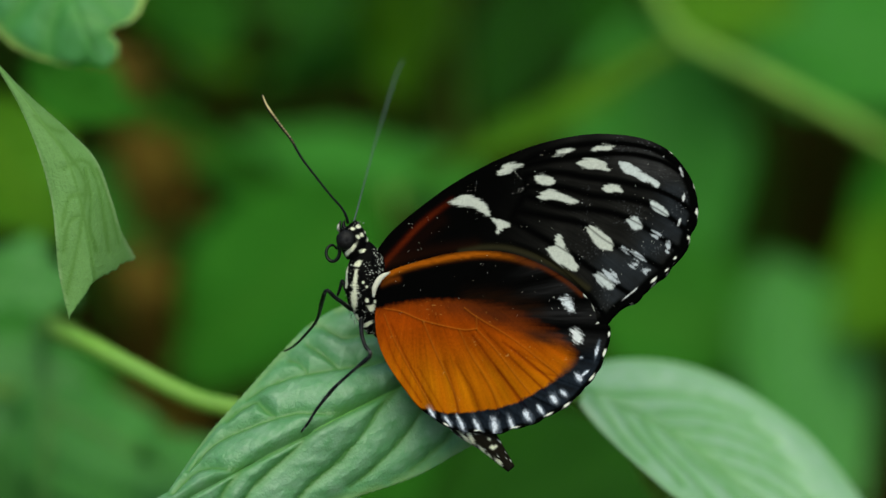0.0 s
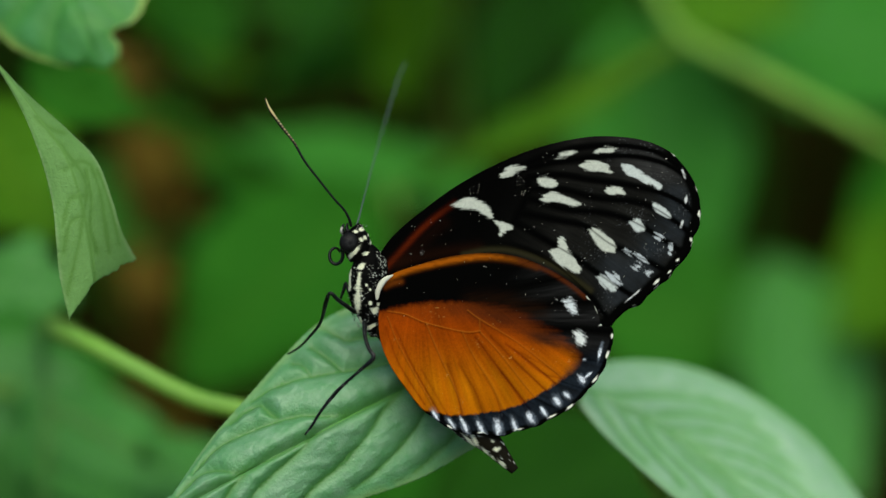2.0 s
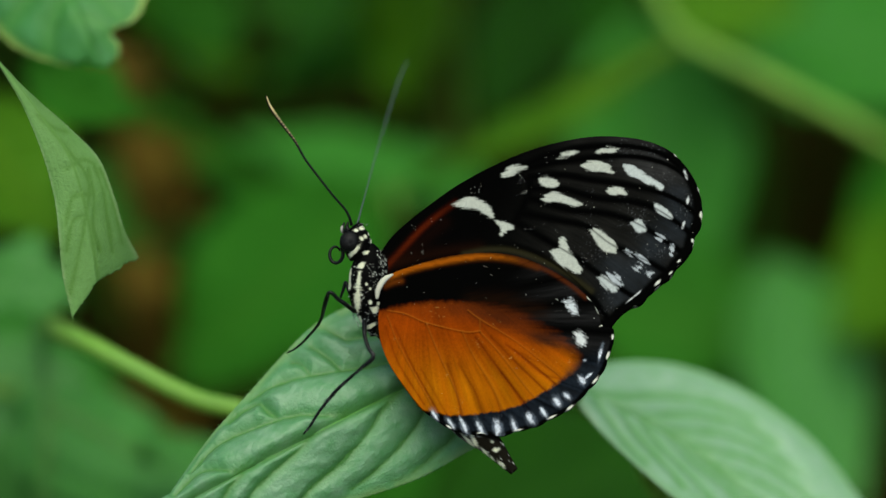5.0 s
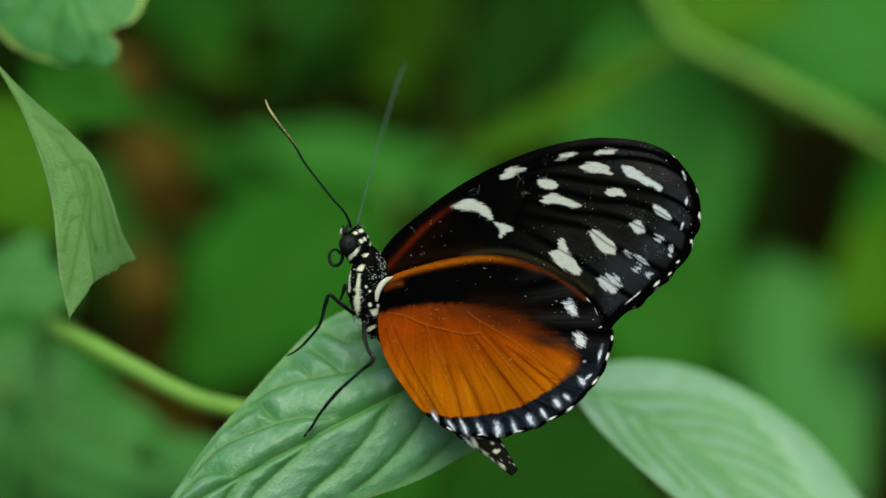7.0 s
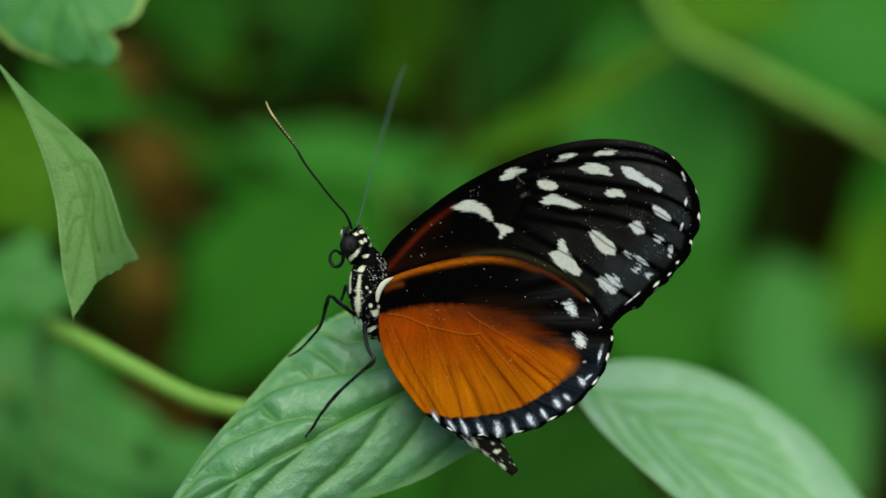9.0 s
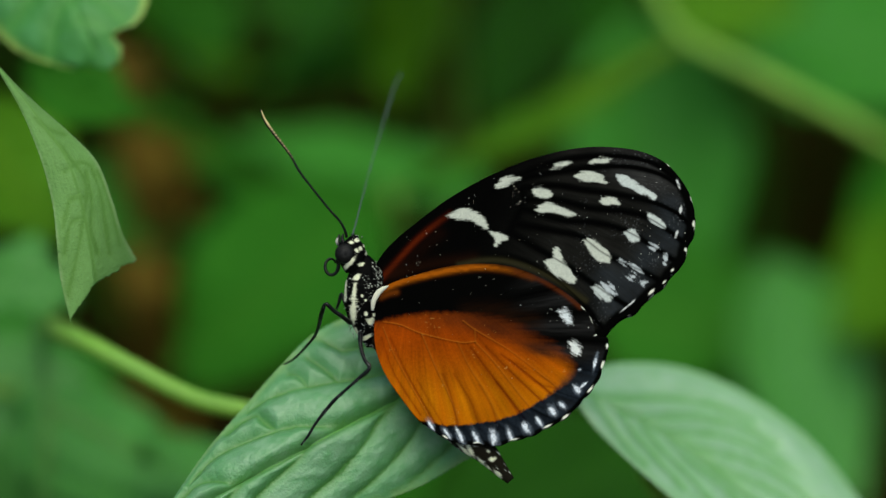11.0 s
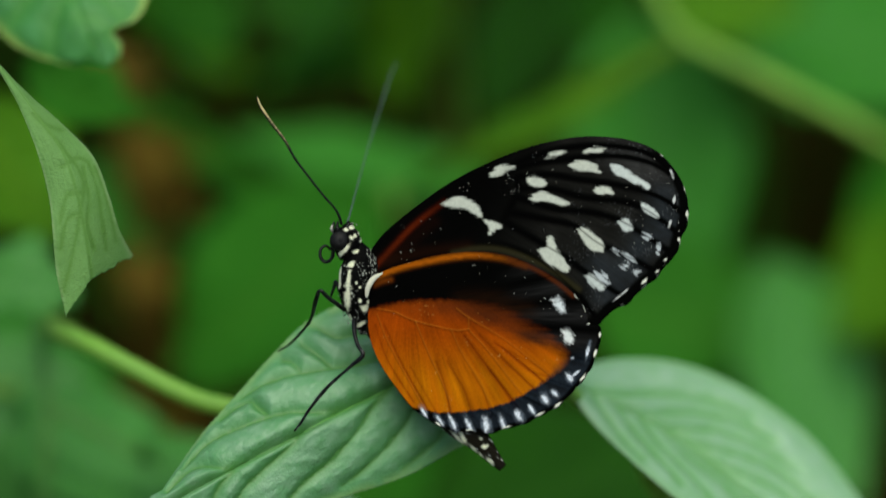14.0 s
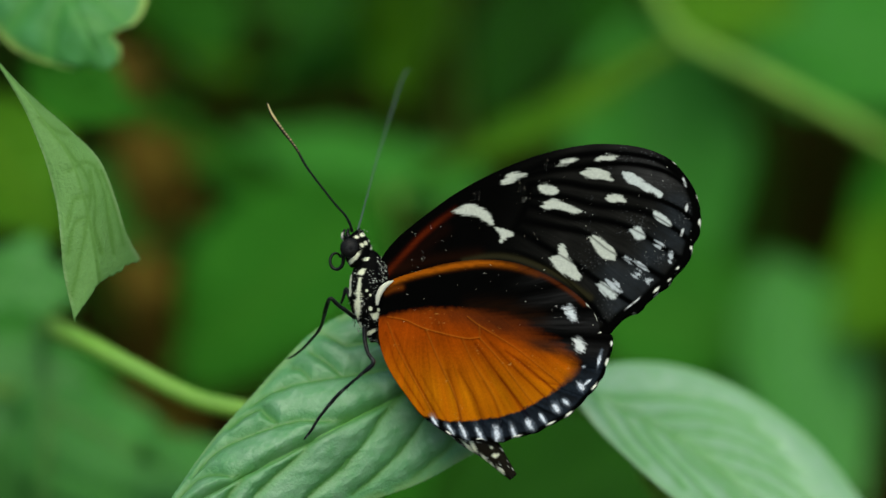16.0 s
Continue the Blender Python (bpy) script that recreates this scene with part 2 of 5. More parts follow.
def blade(left, mid, right, ns=90, nt=25, veins=7, lean=0.35, quilt=0.0006, cup=0.0, tooth=0.0, teeth=40, wave=0.0, seed=0, lean_low=None, ragged=0.0, puckers=0.24, network=(), pillow=16.0):
    """A leaf blade lofted over three rails of plan points (base to tip): sunken midrib and side veins, swollen fields between."""
    a, b, c = (spline(places(r), ns) for r in (left, mid, right))
    s = np.linspace(0, 1, ns)[:, None]
    t = np.linspace(-1, 1, nt)[None, :]
    t = np.sign(t) * np.abs(t) ** 0.9
    k = np.abs(t)[..., None]
    side = np.where((t < 0)[..., None], a[:, None], c[:, None])
    grid = b[:, None] * (1 - k) + side * k
    du, dv = np.gradient(grid, axis=0), np.gradient(grid, axis=1)
    nor = np.cross(du, dv)
    nor /= np.maximum(np.linalg.norm(nor, axis=2, keepdims=True), 1e-12)
    if nor[ns // 2, nt // 2, 1] > 0:
        nor = -nor
    k = np.broadcast_to(k[..., 0], (ns, nt))
    wob = (lattice(s * 9 + seed, t * 3 + 7, seed) - 0.5) * 0.16
    slant = np.where(t < 0, lean, lean if lean_low is None else lean_low)
    f = s * veins - slant * veins * 0.55 * k**1.15 + np.where(t < 0, 0.0, 0.42) + wob * k
    near = np.abs(f - np.round(f))
    swell = np.sin(np.pi * near) ** 0.72
    rib = np.exp(-((k / 0.045) ** 2))
    line = np.exp(-((near / 0.07) ** 2)) * (1 - step(0.85, 1.0, k)) * (1 - rib)
    if network:
        far = 1 + grid[..., 1] / REACH
        px, py = grid[..., 0] / UNIT / far + 784, 441 - grid[..., 2] / UNIT / far
        knobs = lattice(px / 15 + py / 40, py / 12, seed + 6) + 0.4 * lattice(px / 6, py / 6, seed + 7)
        off = np.abs(nearest_vein(px, py, network) + 4 * (lattice(px / 19, py / 19, seed + 8) - 0.5))
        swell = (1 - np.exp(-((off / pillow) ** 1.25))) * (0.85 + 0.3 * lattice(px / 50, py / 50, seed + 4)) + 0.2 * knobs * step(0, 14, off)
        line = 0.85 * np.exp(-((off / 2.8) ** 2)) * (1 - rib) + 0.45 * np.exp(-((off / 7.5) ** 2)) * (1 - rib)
    gap = cells(f * 2.0 + 9 + np.where(t < 0, 0.0, 50.0), k * 4.0 + 0.2 * s, seed)
    lumps = np.minimum(gap, 0.55) / 0.55
    cross = (0.0 if network else 1.0) * (1 - step(0.02, 0.14, gap)) * (1 - step(0.8, 1.0, k)) * step(0.02, 0.2, k)
    high = quilt * (swell * (1 - 0.75 * rib) * (1 - 0.95 * step(0.7, 1, k)) + puckers * lumps * (1 - rib) * (1 - step(0.75, 0.98, k)) - 0.8 * rib)
    if network:
        high = high * np.where(t > 0, 0.68, 1.25)
    high = high + cup * (k**2 - 0.3) + wave * (lattice(s * 6 + 3, t * 2 + 1, seed + 9) - 0.5) * k
    high = high + quilt * 0.06 * (lattice(s * ns / 5, t * nt / 6, seed + 2) - 0.5)
    out = grid + nor * high[..., None]
    if tooth:
        push = (np.abs((s * teeth) % 1 - 0.5) * 2 - 0.5) * tooth * step(0.8, 1.0, k)
        away = (side - b[:, None])
        away = away / np.maximum(np.linalg.norm(away, axis=2, keepdims=True), 1e-9)
        out = out + away * push[..., None]
    if ragged:
        tip = step(0.9, 1.0, s) * (lattice(t * 13 + 4, t * 0 + 2, seed) + 0.6 * lattice(t * 31, t * 0 + 5, seed) - 0.8) * ragged
        out = out + np.gradient(b, axis=0)[:, None] / np.linalg.norm(np.gradient(b, axis=0), axis=1)[:, None, None] * tip[..., None]
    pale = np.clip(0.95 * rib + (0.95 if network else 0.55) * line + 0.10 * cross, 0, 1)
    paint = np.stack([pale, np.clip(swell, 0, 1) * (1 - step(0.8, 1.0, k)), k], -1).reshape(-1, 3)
    # the shell's outer face looks at the viewer
    if np.cross(du, dv)[ns // 2, nt // 2, 1] > 0:
        out, paint = out[:, ::-1], paint.reshape(ns, nt, 3)[:, ::-1].reshape(-1, 3)
    verts, faces = sheet(out, 0.00022)
    RIBS["path"] = out[:: max(1, ns // 60), nt // 2]
    return verts, faces, np.vstack([paint, paint])


RIBS = {}


def midrib(leaf, radius, pivot, material):
    """The rib along the middle of the blade made last, as a part of its leaf."""
    path = RIBS["path"]
    v, f = tube(path, np.linspace(radius, radius * 0.35, len(path)), 8)
    return part("midrib", v, f, material, leaf, "pale midrib", None, pivot)


def fringe(leaf, rim, count, long, pivot, seed):
    """Fine pale hairs standing off a leaf's margin."""
    rng = np.random.default_rng(seed)
    path = spline(places(rim), 200)
    way = np.gradient(path, axis=0)
    way /= np.linalg.norm(way, axis=1, keepdims=True)
    verts, faces = [], []
    for _ in range(count):
        i = rng.integers(0, 200)
        off = np.cross(way[i], (0, 1, 0)) * rng.choice((-1, 1))
        tip = off + way[i] * rng.uniform(-0.2, 0.7) + rng.normal(0, 0.25, 3)
        p, thin, n = path[i], way[i] * 0.4 * UNIT, len(verts)
        verts += [p + thin, p - thin, p + np.array((0, 0.6 * UNIT, 0)), p + tip * rng.uniform(0.4, 1.0) * long * UNIT]
        faces += [(n, n + 1, n + 3), (n + 1, n + 2, n + 3), (n + 2, n, n + 3)]
    ob = part("margin_hair", np.array(verts), faces, RIB, leaf, "fine pale hairs along the margin", None, pivot)
    ob["kind"] = "stuff"


def rails(base, tip, width, sag=0.0, tilt=8.0, skew=0.0, full=0.42):
    """Three rails of an ordinary leaf from base to tip (plan points); width in plan units, tilt: millimetres by which the upper margin lies deeper."""
    p, q = np.array(base, float), np.array(tip, float)
    way = (q - p)[:2]
    way = way / max(np.linalg.norm(way), 1e-6)
    off = np.array((-way[1], way[0]))
    tilt = abs(tilt) if off[1] < 0 else -abs(tilt)
    left, mid, right = [], [], []
    for s in np.linspace(0, 1, 9):
        m = p + (q - p) * s
        m[:2] += off * sag * 4 * s * (1 - s)
        w = width * 0.5 * (math.sin(math.pi * s ** (math.log(0.5) / math.log(full)))) ** 0.8 if 0 < s < 1 else 0.0
        left.append((m[0] + off[0] * w * (1 + skew), m[1] + off[1] * w * (1 + skew), m[2] + tilt * w / (width * 0.5)))
        mid.append(tuple(m))
        right.append((m[0] - off[0] * w * (1 - skew), m[1] - off[1] * w * (1 - skew), m[2] - tilt * w / (width * 0.5)))
    return left, mid, right


def stem_between(points, r0, r1, n=40, sides=10):
    path = spline(places(points), n)
    knots = 1 + 0.18 * np.exp(-(((np.linspace(0, 1, n) * 3) % 1 - 0.5) / 0.06) ** 2)
    return tube(path, np.linspace(r0, r1, n) * knots, sides)


def foot(x, y, d):
    """The place on the ground straight below a plan point, as a pose in the world."""
    p = STAGE @ Vector(at(x, y, d))
    return Matrix.Translation((p.x, p.y, 0.0))


def down_to_ground(x, y, d, home):
    """Plan-free path from a plan point to its plant's foot, on the stage."""
    a = Vector(at(x, y, d))
    b = STAGE.inverted() @ (home.translation - Vector((0, 0, 0.03)))
    mid = (a + b) / 2 + Vector((0.01, 0.02, 0.0))
    return [tuple(a), tuple(mid), tuple(b)]


# the shrub on which the butterfly sits
HOST_AT = foot(1180, 900, 70)
host = thing("leafy_shrub", HOST_AT, "green shrub with ribbed ovate leaves on pale stems", "shrub")
NODE = (965, 665, 16)
perch_pivot = at(800, 600, 0)
UPPER_VEINS = [
    [(780, 640), (720, 603), (660, 592), (610, 599), (572, 580), (552, 574)], [(745, 662), (700, 641), (650, 647), (600, 655), (545, 663), (505, 673), (470, 687), (438, 708)],
    [(670, 702), (610, 727), (560, 733), (520, 733), (465, 750), (410, 772), (375, 792), (345, 824), (335, 836)], [(492, 742), (470, 727), (455, 715), (425, 727), (402, 745)],
    [(445, 821), (410, 832), (370, 831), (340, 843), (308, 876)], [(600, 655), (575, 632), (545, 612)], [(545, 663), (530, 645), (512, 640)]]
LOWER_VEINS = [
    [(545, 766), (530, 788), (500, 815), (470, 841), (445, 866), (428, 892)],
    [(705, 688), (672, 722), (650, 757), (624, 790), (590, 825), (555, 853), (525, 886)], [(775, 662), (748, 722), (720, 766), (690, 800), (655, 834), (620, 862)],
    [(845, 650), (826, 722), (796, 770), (765, 802), (728, 832)], [(425, 836), (405, 857), (390, 882), (378, 912)]]
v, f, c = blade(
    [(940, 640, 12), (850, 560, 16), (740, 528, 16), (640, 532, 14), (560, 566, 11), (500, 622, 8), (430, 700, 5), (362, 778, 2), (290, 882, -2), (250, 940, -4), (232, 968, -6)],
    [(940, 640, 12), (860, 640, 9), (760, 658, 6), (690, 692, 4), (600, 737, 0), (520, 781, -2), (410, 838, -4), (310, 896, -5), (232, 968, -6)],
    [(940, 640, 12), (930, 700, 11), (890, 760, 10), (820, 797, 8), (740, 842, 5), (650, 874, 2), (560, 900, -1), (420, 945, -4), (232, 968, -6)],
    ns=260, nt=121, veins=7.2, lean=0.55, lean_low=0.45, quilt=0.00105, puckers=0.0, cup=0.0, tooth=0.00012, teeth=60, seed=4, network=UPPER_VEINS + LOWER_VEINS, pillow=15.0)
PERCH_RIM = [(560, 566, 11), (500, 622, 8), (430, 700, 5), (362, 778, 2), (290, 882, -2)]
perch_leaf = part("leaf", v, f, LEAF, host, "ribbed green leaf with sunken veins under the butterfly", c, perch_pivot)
fringe(perch_leaf, PERCH_RIM, 170, 6, perch_pivot, 3)
midrib(perch_leaf, 0.00021, perch_pivot, RIB)
v, f, c = blade(
    [(970, 672, 18), (1005, 660, 33), (1045, 646, 38), (1110, 636, 42), (1200, 643, 45), (1300, 680, 47), (1420, 760, 48), (1500, 850, 47), (1548, 930, 44), (1565, 1050, 37)],
    [(970, 672, 18), (1035, 690, 30), (1100, 718, 32), (1180, 760, 34), (1270, 825, 35), (1400, 935, 36), (1565, 1050, 37)],
    [(970, 672, 18), (1000, 690, 27), (1022, 712, 28), (1062, 760, 26), (1130, 824, 24), (1205, 886, 23), (1320, 965, 25), (1440, 1030, 31), (1565, 1050, 37)],
    ns=170, nt=101, veins=9, lean=0.75, lean_low=0.45, quilt=0.0006, puckers=0.0, seed=11, pillow=13.0, network=[
        [(1035, 690), (1100, 700), (1180, 700), (1260, 712), (1330, 740)], [(1085, 712), (1140, 735), (1220, 732), (1310, 750), (1370, 785)], [(1135, 738), (1190, 762), (1270, 765), (1350, 795), (1410, 835)],
        [(1180, 760), (1240, 790), (1320, 810), (1390, 845), (1450, 900)], [(1235, 798), (1300, 835), (1370, 865), (1430, 910)], [(1050, 697), (1075, 740), (1110, 785), (1140, 815)],
        [(1090, 712), (1120, 760), (1165, 810), (1210, 860)], [(1130, 735), (1165, 785), (1215, 835), (1265, 890)], [(1175, 757), (1215, 805), (1270, 850), (1330, 905)], [(1220, 787), (1265, 830), (1330, 880), (1390, 930)]])
side_leaf = part("leaf", v, f, LEAF_SOFT, host, "pale green ribbed leaf on the same stem", c, at(1040, 690, 25))
midrib(side_leaf, 0.00025, at(1040, 690, 25), RIB)
v, f, c = blade(*rails((290, 955, 26), (690, 935, 30), 215, 0, 4, 0.0, 0.5), ns=110, nt=51, veins=8, lean=0.5, quilt=0.0006, puckers=0.4, seed=15)
low_leaf = part("leaf", v, f, LEAF_SOFT, host, "pale green leaf below the perch", c, at(690, 935, 30))
midrib(low_leaf, 0.0003, at(690, 935, 30), RIB)
v, f = stem_between([(690, 935, 30), (820, 975, 40), (1000, 985, 52), (1190, 930, 62)], 0.0007, 0.0008, 20)
part("petiole", v, f, STEM, host)
v, f = stem_between([NODE, (1040, 720, 34), (1120, 790, 48), (1180, 900, 60)], 0.0011, 0.0016)
v2, f2 = tube(spline(down_to_ground(1180, 900, 60, HOST_AT), 30), 0.0018, 10)
stalk, faces = merge([(v, f), (v2, f2)])
part("stem", stalk, faces, STEM, host)
v, f = stem_between([(940, 640, 12), (952, 655, 14), NODE, (968, 670, 17), (970, 672, 18)], 0.0007, 0.0007, 12)
part("petiole", v, f, STEM, perch_leaf, "", None, perch_pivot)
v, f = stem_between([NODE, (880, 702, 32), (760, 739, 40), (600, 748, 42), (440, 728, 41), (340, 705, 40), (240, 654, 40), (160, 611, 44), (120, 594, 54), (102, 586, 72), (95, 580, 105), (92, 570, 150)], 0.0013, 0.0019, 70)
part("stem", v, f, STEM, host, "smooth pale green stem")

# the neighbour plant that reaches in with two leaves
NEAR_AT = foot(-260, 500, 30)
neighbour = thing("leafy_plant", NEAR_AT, "green plant with a drooping folded leaf", "plant")
v, f, c = blade(
    [(-60, 40, 6), (-20, 98, 4), (5, 137, 3), (37, 194, 2), (70, 276, 1), (90, 352, 1), (98, 420, 0), (105, 490, 0), (122, 564, 0)],
    [(-60, 40, 6), (-18, 98, 4), (16, 140, 3), (60, 197, 2), (112, 268, 1.5), (140, 345, 1), (156, 420, 1), (164, 470, 1.2), (167, 496, 1.5)],
    [(-60, 40, 6), (-16, 98, 6), (20, 137, 5), (66, 181, 5), (118, 227, 5), (170, 282, 5), (198, 352, 5), (216, 410, 6), (241, 456, 9)],
    ns=170, nt=101, veins=2.4, lean=1.0, quilt=0.0001, tooth=0.00012, teeth=46, ragged=0.0005, cup=-0.0001, seed=21, pillow=12.0, network=[
        [(60, 205), (110, 262), (150, 320), (146, 380), (136, 440), (118, 520)], [(150, 300), (160, 350), (158, 400), (170, 445)], [(160, 290), (176, 340), (184, 390), (192, 445)],
        [(172, 300), (192, 350), (204, 400), (210, 432)], [(62, 205), (90, 228), (112, 234)], [(148, 345), (122, 352), (110, 400)], [(146, 380), (122, 395), (112, 445)], [(112, 300), (140, 284), (160, 290)]])
drooping_leaf = part("leaf", v, f, LEAF_UNDER, neighbour, "drooping folded leaf, pale matt underside", c, at(0, 120, 3))
fringe(drooping_leaf, [(6, 128, 3), (38, 190, 2), (71, 275, 1), (90, 352, 1), (98, 420, 0), (105, 490, 0), (122, 564, 0)], 150, 7, at(0, 120, 3), 4)
fringe(drooping_leaf, [(66, 176, 5), (118, 226, 5), (170, 282, 5), (198, 352, 5), (216, 410, 6), (241, 456, 9)], 90, 5, at(0, 120, 3), 5)
v, f, c = blade(
    [(60, -150, 50), (-30, -90, 48), (-50, -10, 45), (0, 64, 42), (48, 97, 40), (88, 110, 39), (122, 119, 38), (148, 112, 38), (186, 119, 37)],
    [(60, -150, 50), (95, -90, 44), (120, -20, 40), (145, 40, 37), (168, 88, 37), (186, 119, 37)],
    [(60, -150, 50), (200, -100, 45), (250, -40, 42), (256, 0, 40), (238, 34, 38), (206, 48, 37), (198, 62, 37), (211, 80, 37), (206, 102, 37), (186, 119, 37)],
    ns=110, nt=71, veins=5, lean=0.5, quilt=0.0005, puckers=0.0, tooth=0.0003, teeth=17, wave=0.0003, seed=31, pillow=22.0,
    network=[[(95, -90), (60, -20), (20, 40)], [(120, -20), (95, 40), (84, 100)], [(112, -50), (165, -15), (212, 30)], [(140, 30), (175, 42), (204, 72)]])
edge_leaf = part("leaf", v, f, LEAF_WORN, neighbour, "green puckered leaf with a browned scalloped edge", c, at(100, 0, 14))
v, f = stem_between([(-60, 40, 6), (-120, -10, 12), (-200, 40, 22), (-250, 300, 30)], 0.0009, 0.0015)
v2, f2 = stem_between([(60, -150, 50), (-40, -140, 40), (-150, -60, 24), (-200, 40, 22)], 0.0008, 0.0012)
v3, f3 = tube(spline(down_to_ground(-250, 300, 30, NEAR_AT), 30), 0.0017, 10)
stalk, faces = merge([(v, f), (v2, f2), (v3, f3)])
part("stem", stalk, faces, STEM, neighbour)


# ---- the plants behind ----
def plant(name, label, home, leaves, stems, group="plants behind"):
    """A plant of large leaves: (base, tip, width, tilt, sag, material) each, and stems as plan points with a radius in millimetres."""
    root = foot(*home)
    ob = thing(name, root, label, "plant", group)
    for i, (base, tip, width, tilt, sag, material) in enumerate(leaves):
        v, f, c = blade(*rails(base, tip, width, sag, tilt), ns=46, nt=23, veins=8, lean=0.5, quilt=0.0012, cup=0.003, wave=0.004, seed=40 + i + len(label))
        part("leaf", v, f, material, ob, "", c, at(*base))
    pieces = [stem_between(points, r / 1000, r / 1000 * 1.15) for points, r in stems]
    pieces.append(tube(spline(down_to_ground(*stems[0][0][-1], root), 24), stems[0][1] / 1000 * 1.15, 10))
    stalk, faces = merge(pieces)
    part("stem", stalk, faces, STEM_FAR, ob)
    return ob


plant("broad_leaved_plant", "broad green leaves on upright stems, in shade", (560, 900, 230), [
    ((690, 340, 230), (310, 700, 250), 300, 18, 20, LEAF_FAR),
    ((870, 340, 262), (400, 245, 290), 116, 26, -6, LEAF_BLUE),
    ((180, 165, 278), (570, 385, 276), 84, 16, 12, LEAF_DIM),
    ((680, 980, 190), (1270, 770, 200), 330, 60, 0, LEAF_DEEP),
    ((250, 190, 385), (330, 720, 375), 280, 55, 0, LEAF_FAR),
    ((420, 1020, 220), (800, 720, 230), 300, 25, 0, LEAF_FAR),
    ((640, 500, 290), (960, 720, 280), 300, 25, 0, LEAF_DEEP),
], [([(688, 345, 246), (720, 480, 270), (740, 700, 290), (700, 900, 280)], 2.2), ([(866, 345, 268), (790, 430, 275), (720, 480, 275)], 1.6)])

low_plant = plant("leafy_plant", "low green leaves beside a pale stem", (-150, 900, 110), [
    ((40, 120, 120), (240, 215, 130), 120, 10, 0, LEAF_FAR),
    ((-70, 190, 165), (110, 430, 165), 220, 12, 0, LEAF_LIME),
    ((-50, 495, 100), (140, 545, 100), 150, 10, -6, LEAF_MID),
    ((0, 735, 128), (420, 905, 138), 200, 20, 6, LEAF_MID),
    ((-220, 600, 185), (235, 860, 175), 380, 46, 0, LEAF_BLUE),
    ((-110, 610, 150), (170, 960, 138), 320, 14, 0, LEAF_MID),
], [([(-140, 470, 62), (-150, 600, 80), (-160, 760, 100), (-150, 900, 110)], 1.8), ([(20, 690, 125), (-60, 705, 112), (-160, 760, 100)], 1.4)])

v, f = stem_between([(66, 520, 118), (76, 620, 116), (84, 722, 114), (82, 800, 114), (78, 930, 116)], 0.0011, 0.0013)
part("stem", v, f, STEM_DIM, low_plant, "thin upright stem in a shade-dark green")
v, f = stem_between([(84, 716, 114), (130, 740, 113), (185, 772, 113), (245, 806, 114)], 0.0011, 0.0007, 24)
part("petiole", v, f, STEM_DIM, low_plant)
v, f, c = blade(*rails((236, 800, 116), (470, 850, 122), 96, 6, 10), ns=46, nt=23, veins=8, lean=0.5, quilt=0.0012, cup=0.003, wave=0.004, seed=61)
part("leaf", v, f, LEAF_MID, low_plant, "", c, at(236, 800, 116))

tall_plant = plant("tall_stemmed_plant", "tall plant with pale arching stems and yellow-green leaves", (1850, 900, 320), [
    ((1225, 70, 195), (730, 330, 215), 62, 3, -8, LEAF_LIME),
    ((1250, -80, 370), (1720, 200, 370), 310, 40, 0, LEAF_BLUE),
    ((1170, 0, 310), (1430, 15, 310), 150, 15, 0, LEAF_LIME),
    ((1130, 20, 335), (1205, 560, 325), 325, 12, 0, LEAF_BLUE),
    ((1660, 200, 330), (1535, 440, 330), 130, 16, 0, LEAF_FAR),
    ((1210, 470, 345), (1490, 910, 320), 420, 16, 0, LEAF_FAR),
    ((1030, 530, 315), (1380, 600, 315), 270, 12, 0, LEAF_FAR),
    ((1350, 455, 300), (1500, 900, 300), 230, 14, 0, LEAF_MID),
    ((1680, 380, 300), (1490, 610, 300), 210, 20, 0, LEAF_LIME),
], [([(1135, -60, 185), (1172, 10, 188), (1206, 66, 190), (1300, 112, 192), (1405, 166, 194), (1490, 211, 197), (1580, 266, 202), (1800, 430, 250), (1850, 900, 320)], 1.5)])
v, f = stem_between([(1208, 72, 191), (1160, 102, 194), (1095, 142, 199), (1010, 188, 206), (930, 232, 212)], 0.0016, 0.0010, 24)
part("petiole", v, f, STEM_LIME, tall_plant, "yellow-green leaf stalk")

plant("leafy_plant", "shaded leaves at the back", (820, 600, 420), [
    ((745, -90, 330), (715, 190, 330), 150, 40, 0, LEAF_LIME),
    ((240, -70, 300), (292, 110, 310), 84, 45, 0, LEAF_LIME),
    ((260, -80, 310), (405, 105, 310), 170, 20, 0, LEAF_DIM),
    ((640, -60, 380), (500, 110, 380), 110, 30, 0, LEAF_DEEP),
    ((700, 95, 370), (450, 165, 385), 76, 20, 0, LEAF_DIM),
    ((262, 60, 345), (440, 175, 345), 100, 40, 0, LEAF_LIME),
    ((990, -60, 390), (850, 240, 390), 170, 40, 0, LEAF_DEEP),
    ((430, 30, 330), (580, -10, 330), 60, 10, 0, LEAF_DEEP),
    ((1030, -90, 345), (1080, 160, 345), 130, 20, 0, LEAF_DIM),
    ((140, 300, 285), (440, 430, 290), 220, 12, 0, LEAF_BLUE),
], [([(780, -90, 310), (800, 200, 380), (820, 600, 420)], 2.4)])


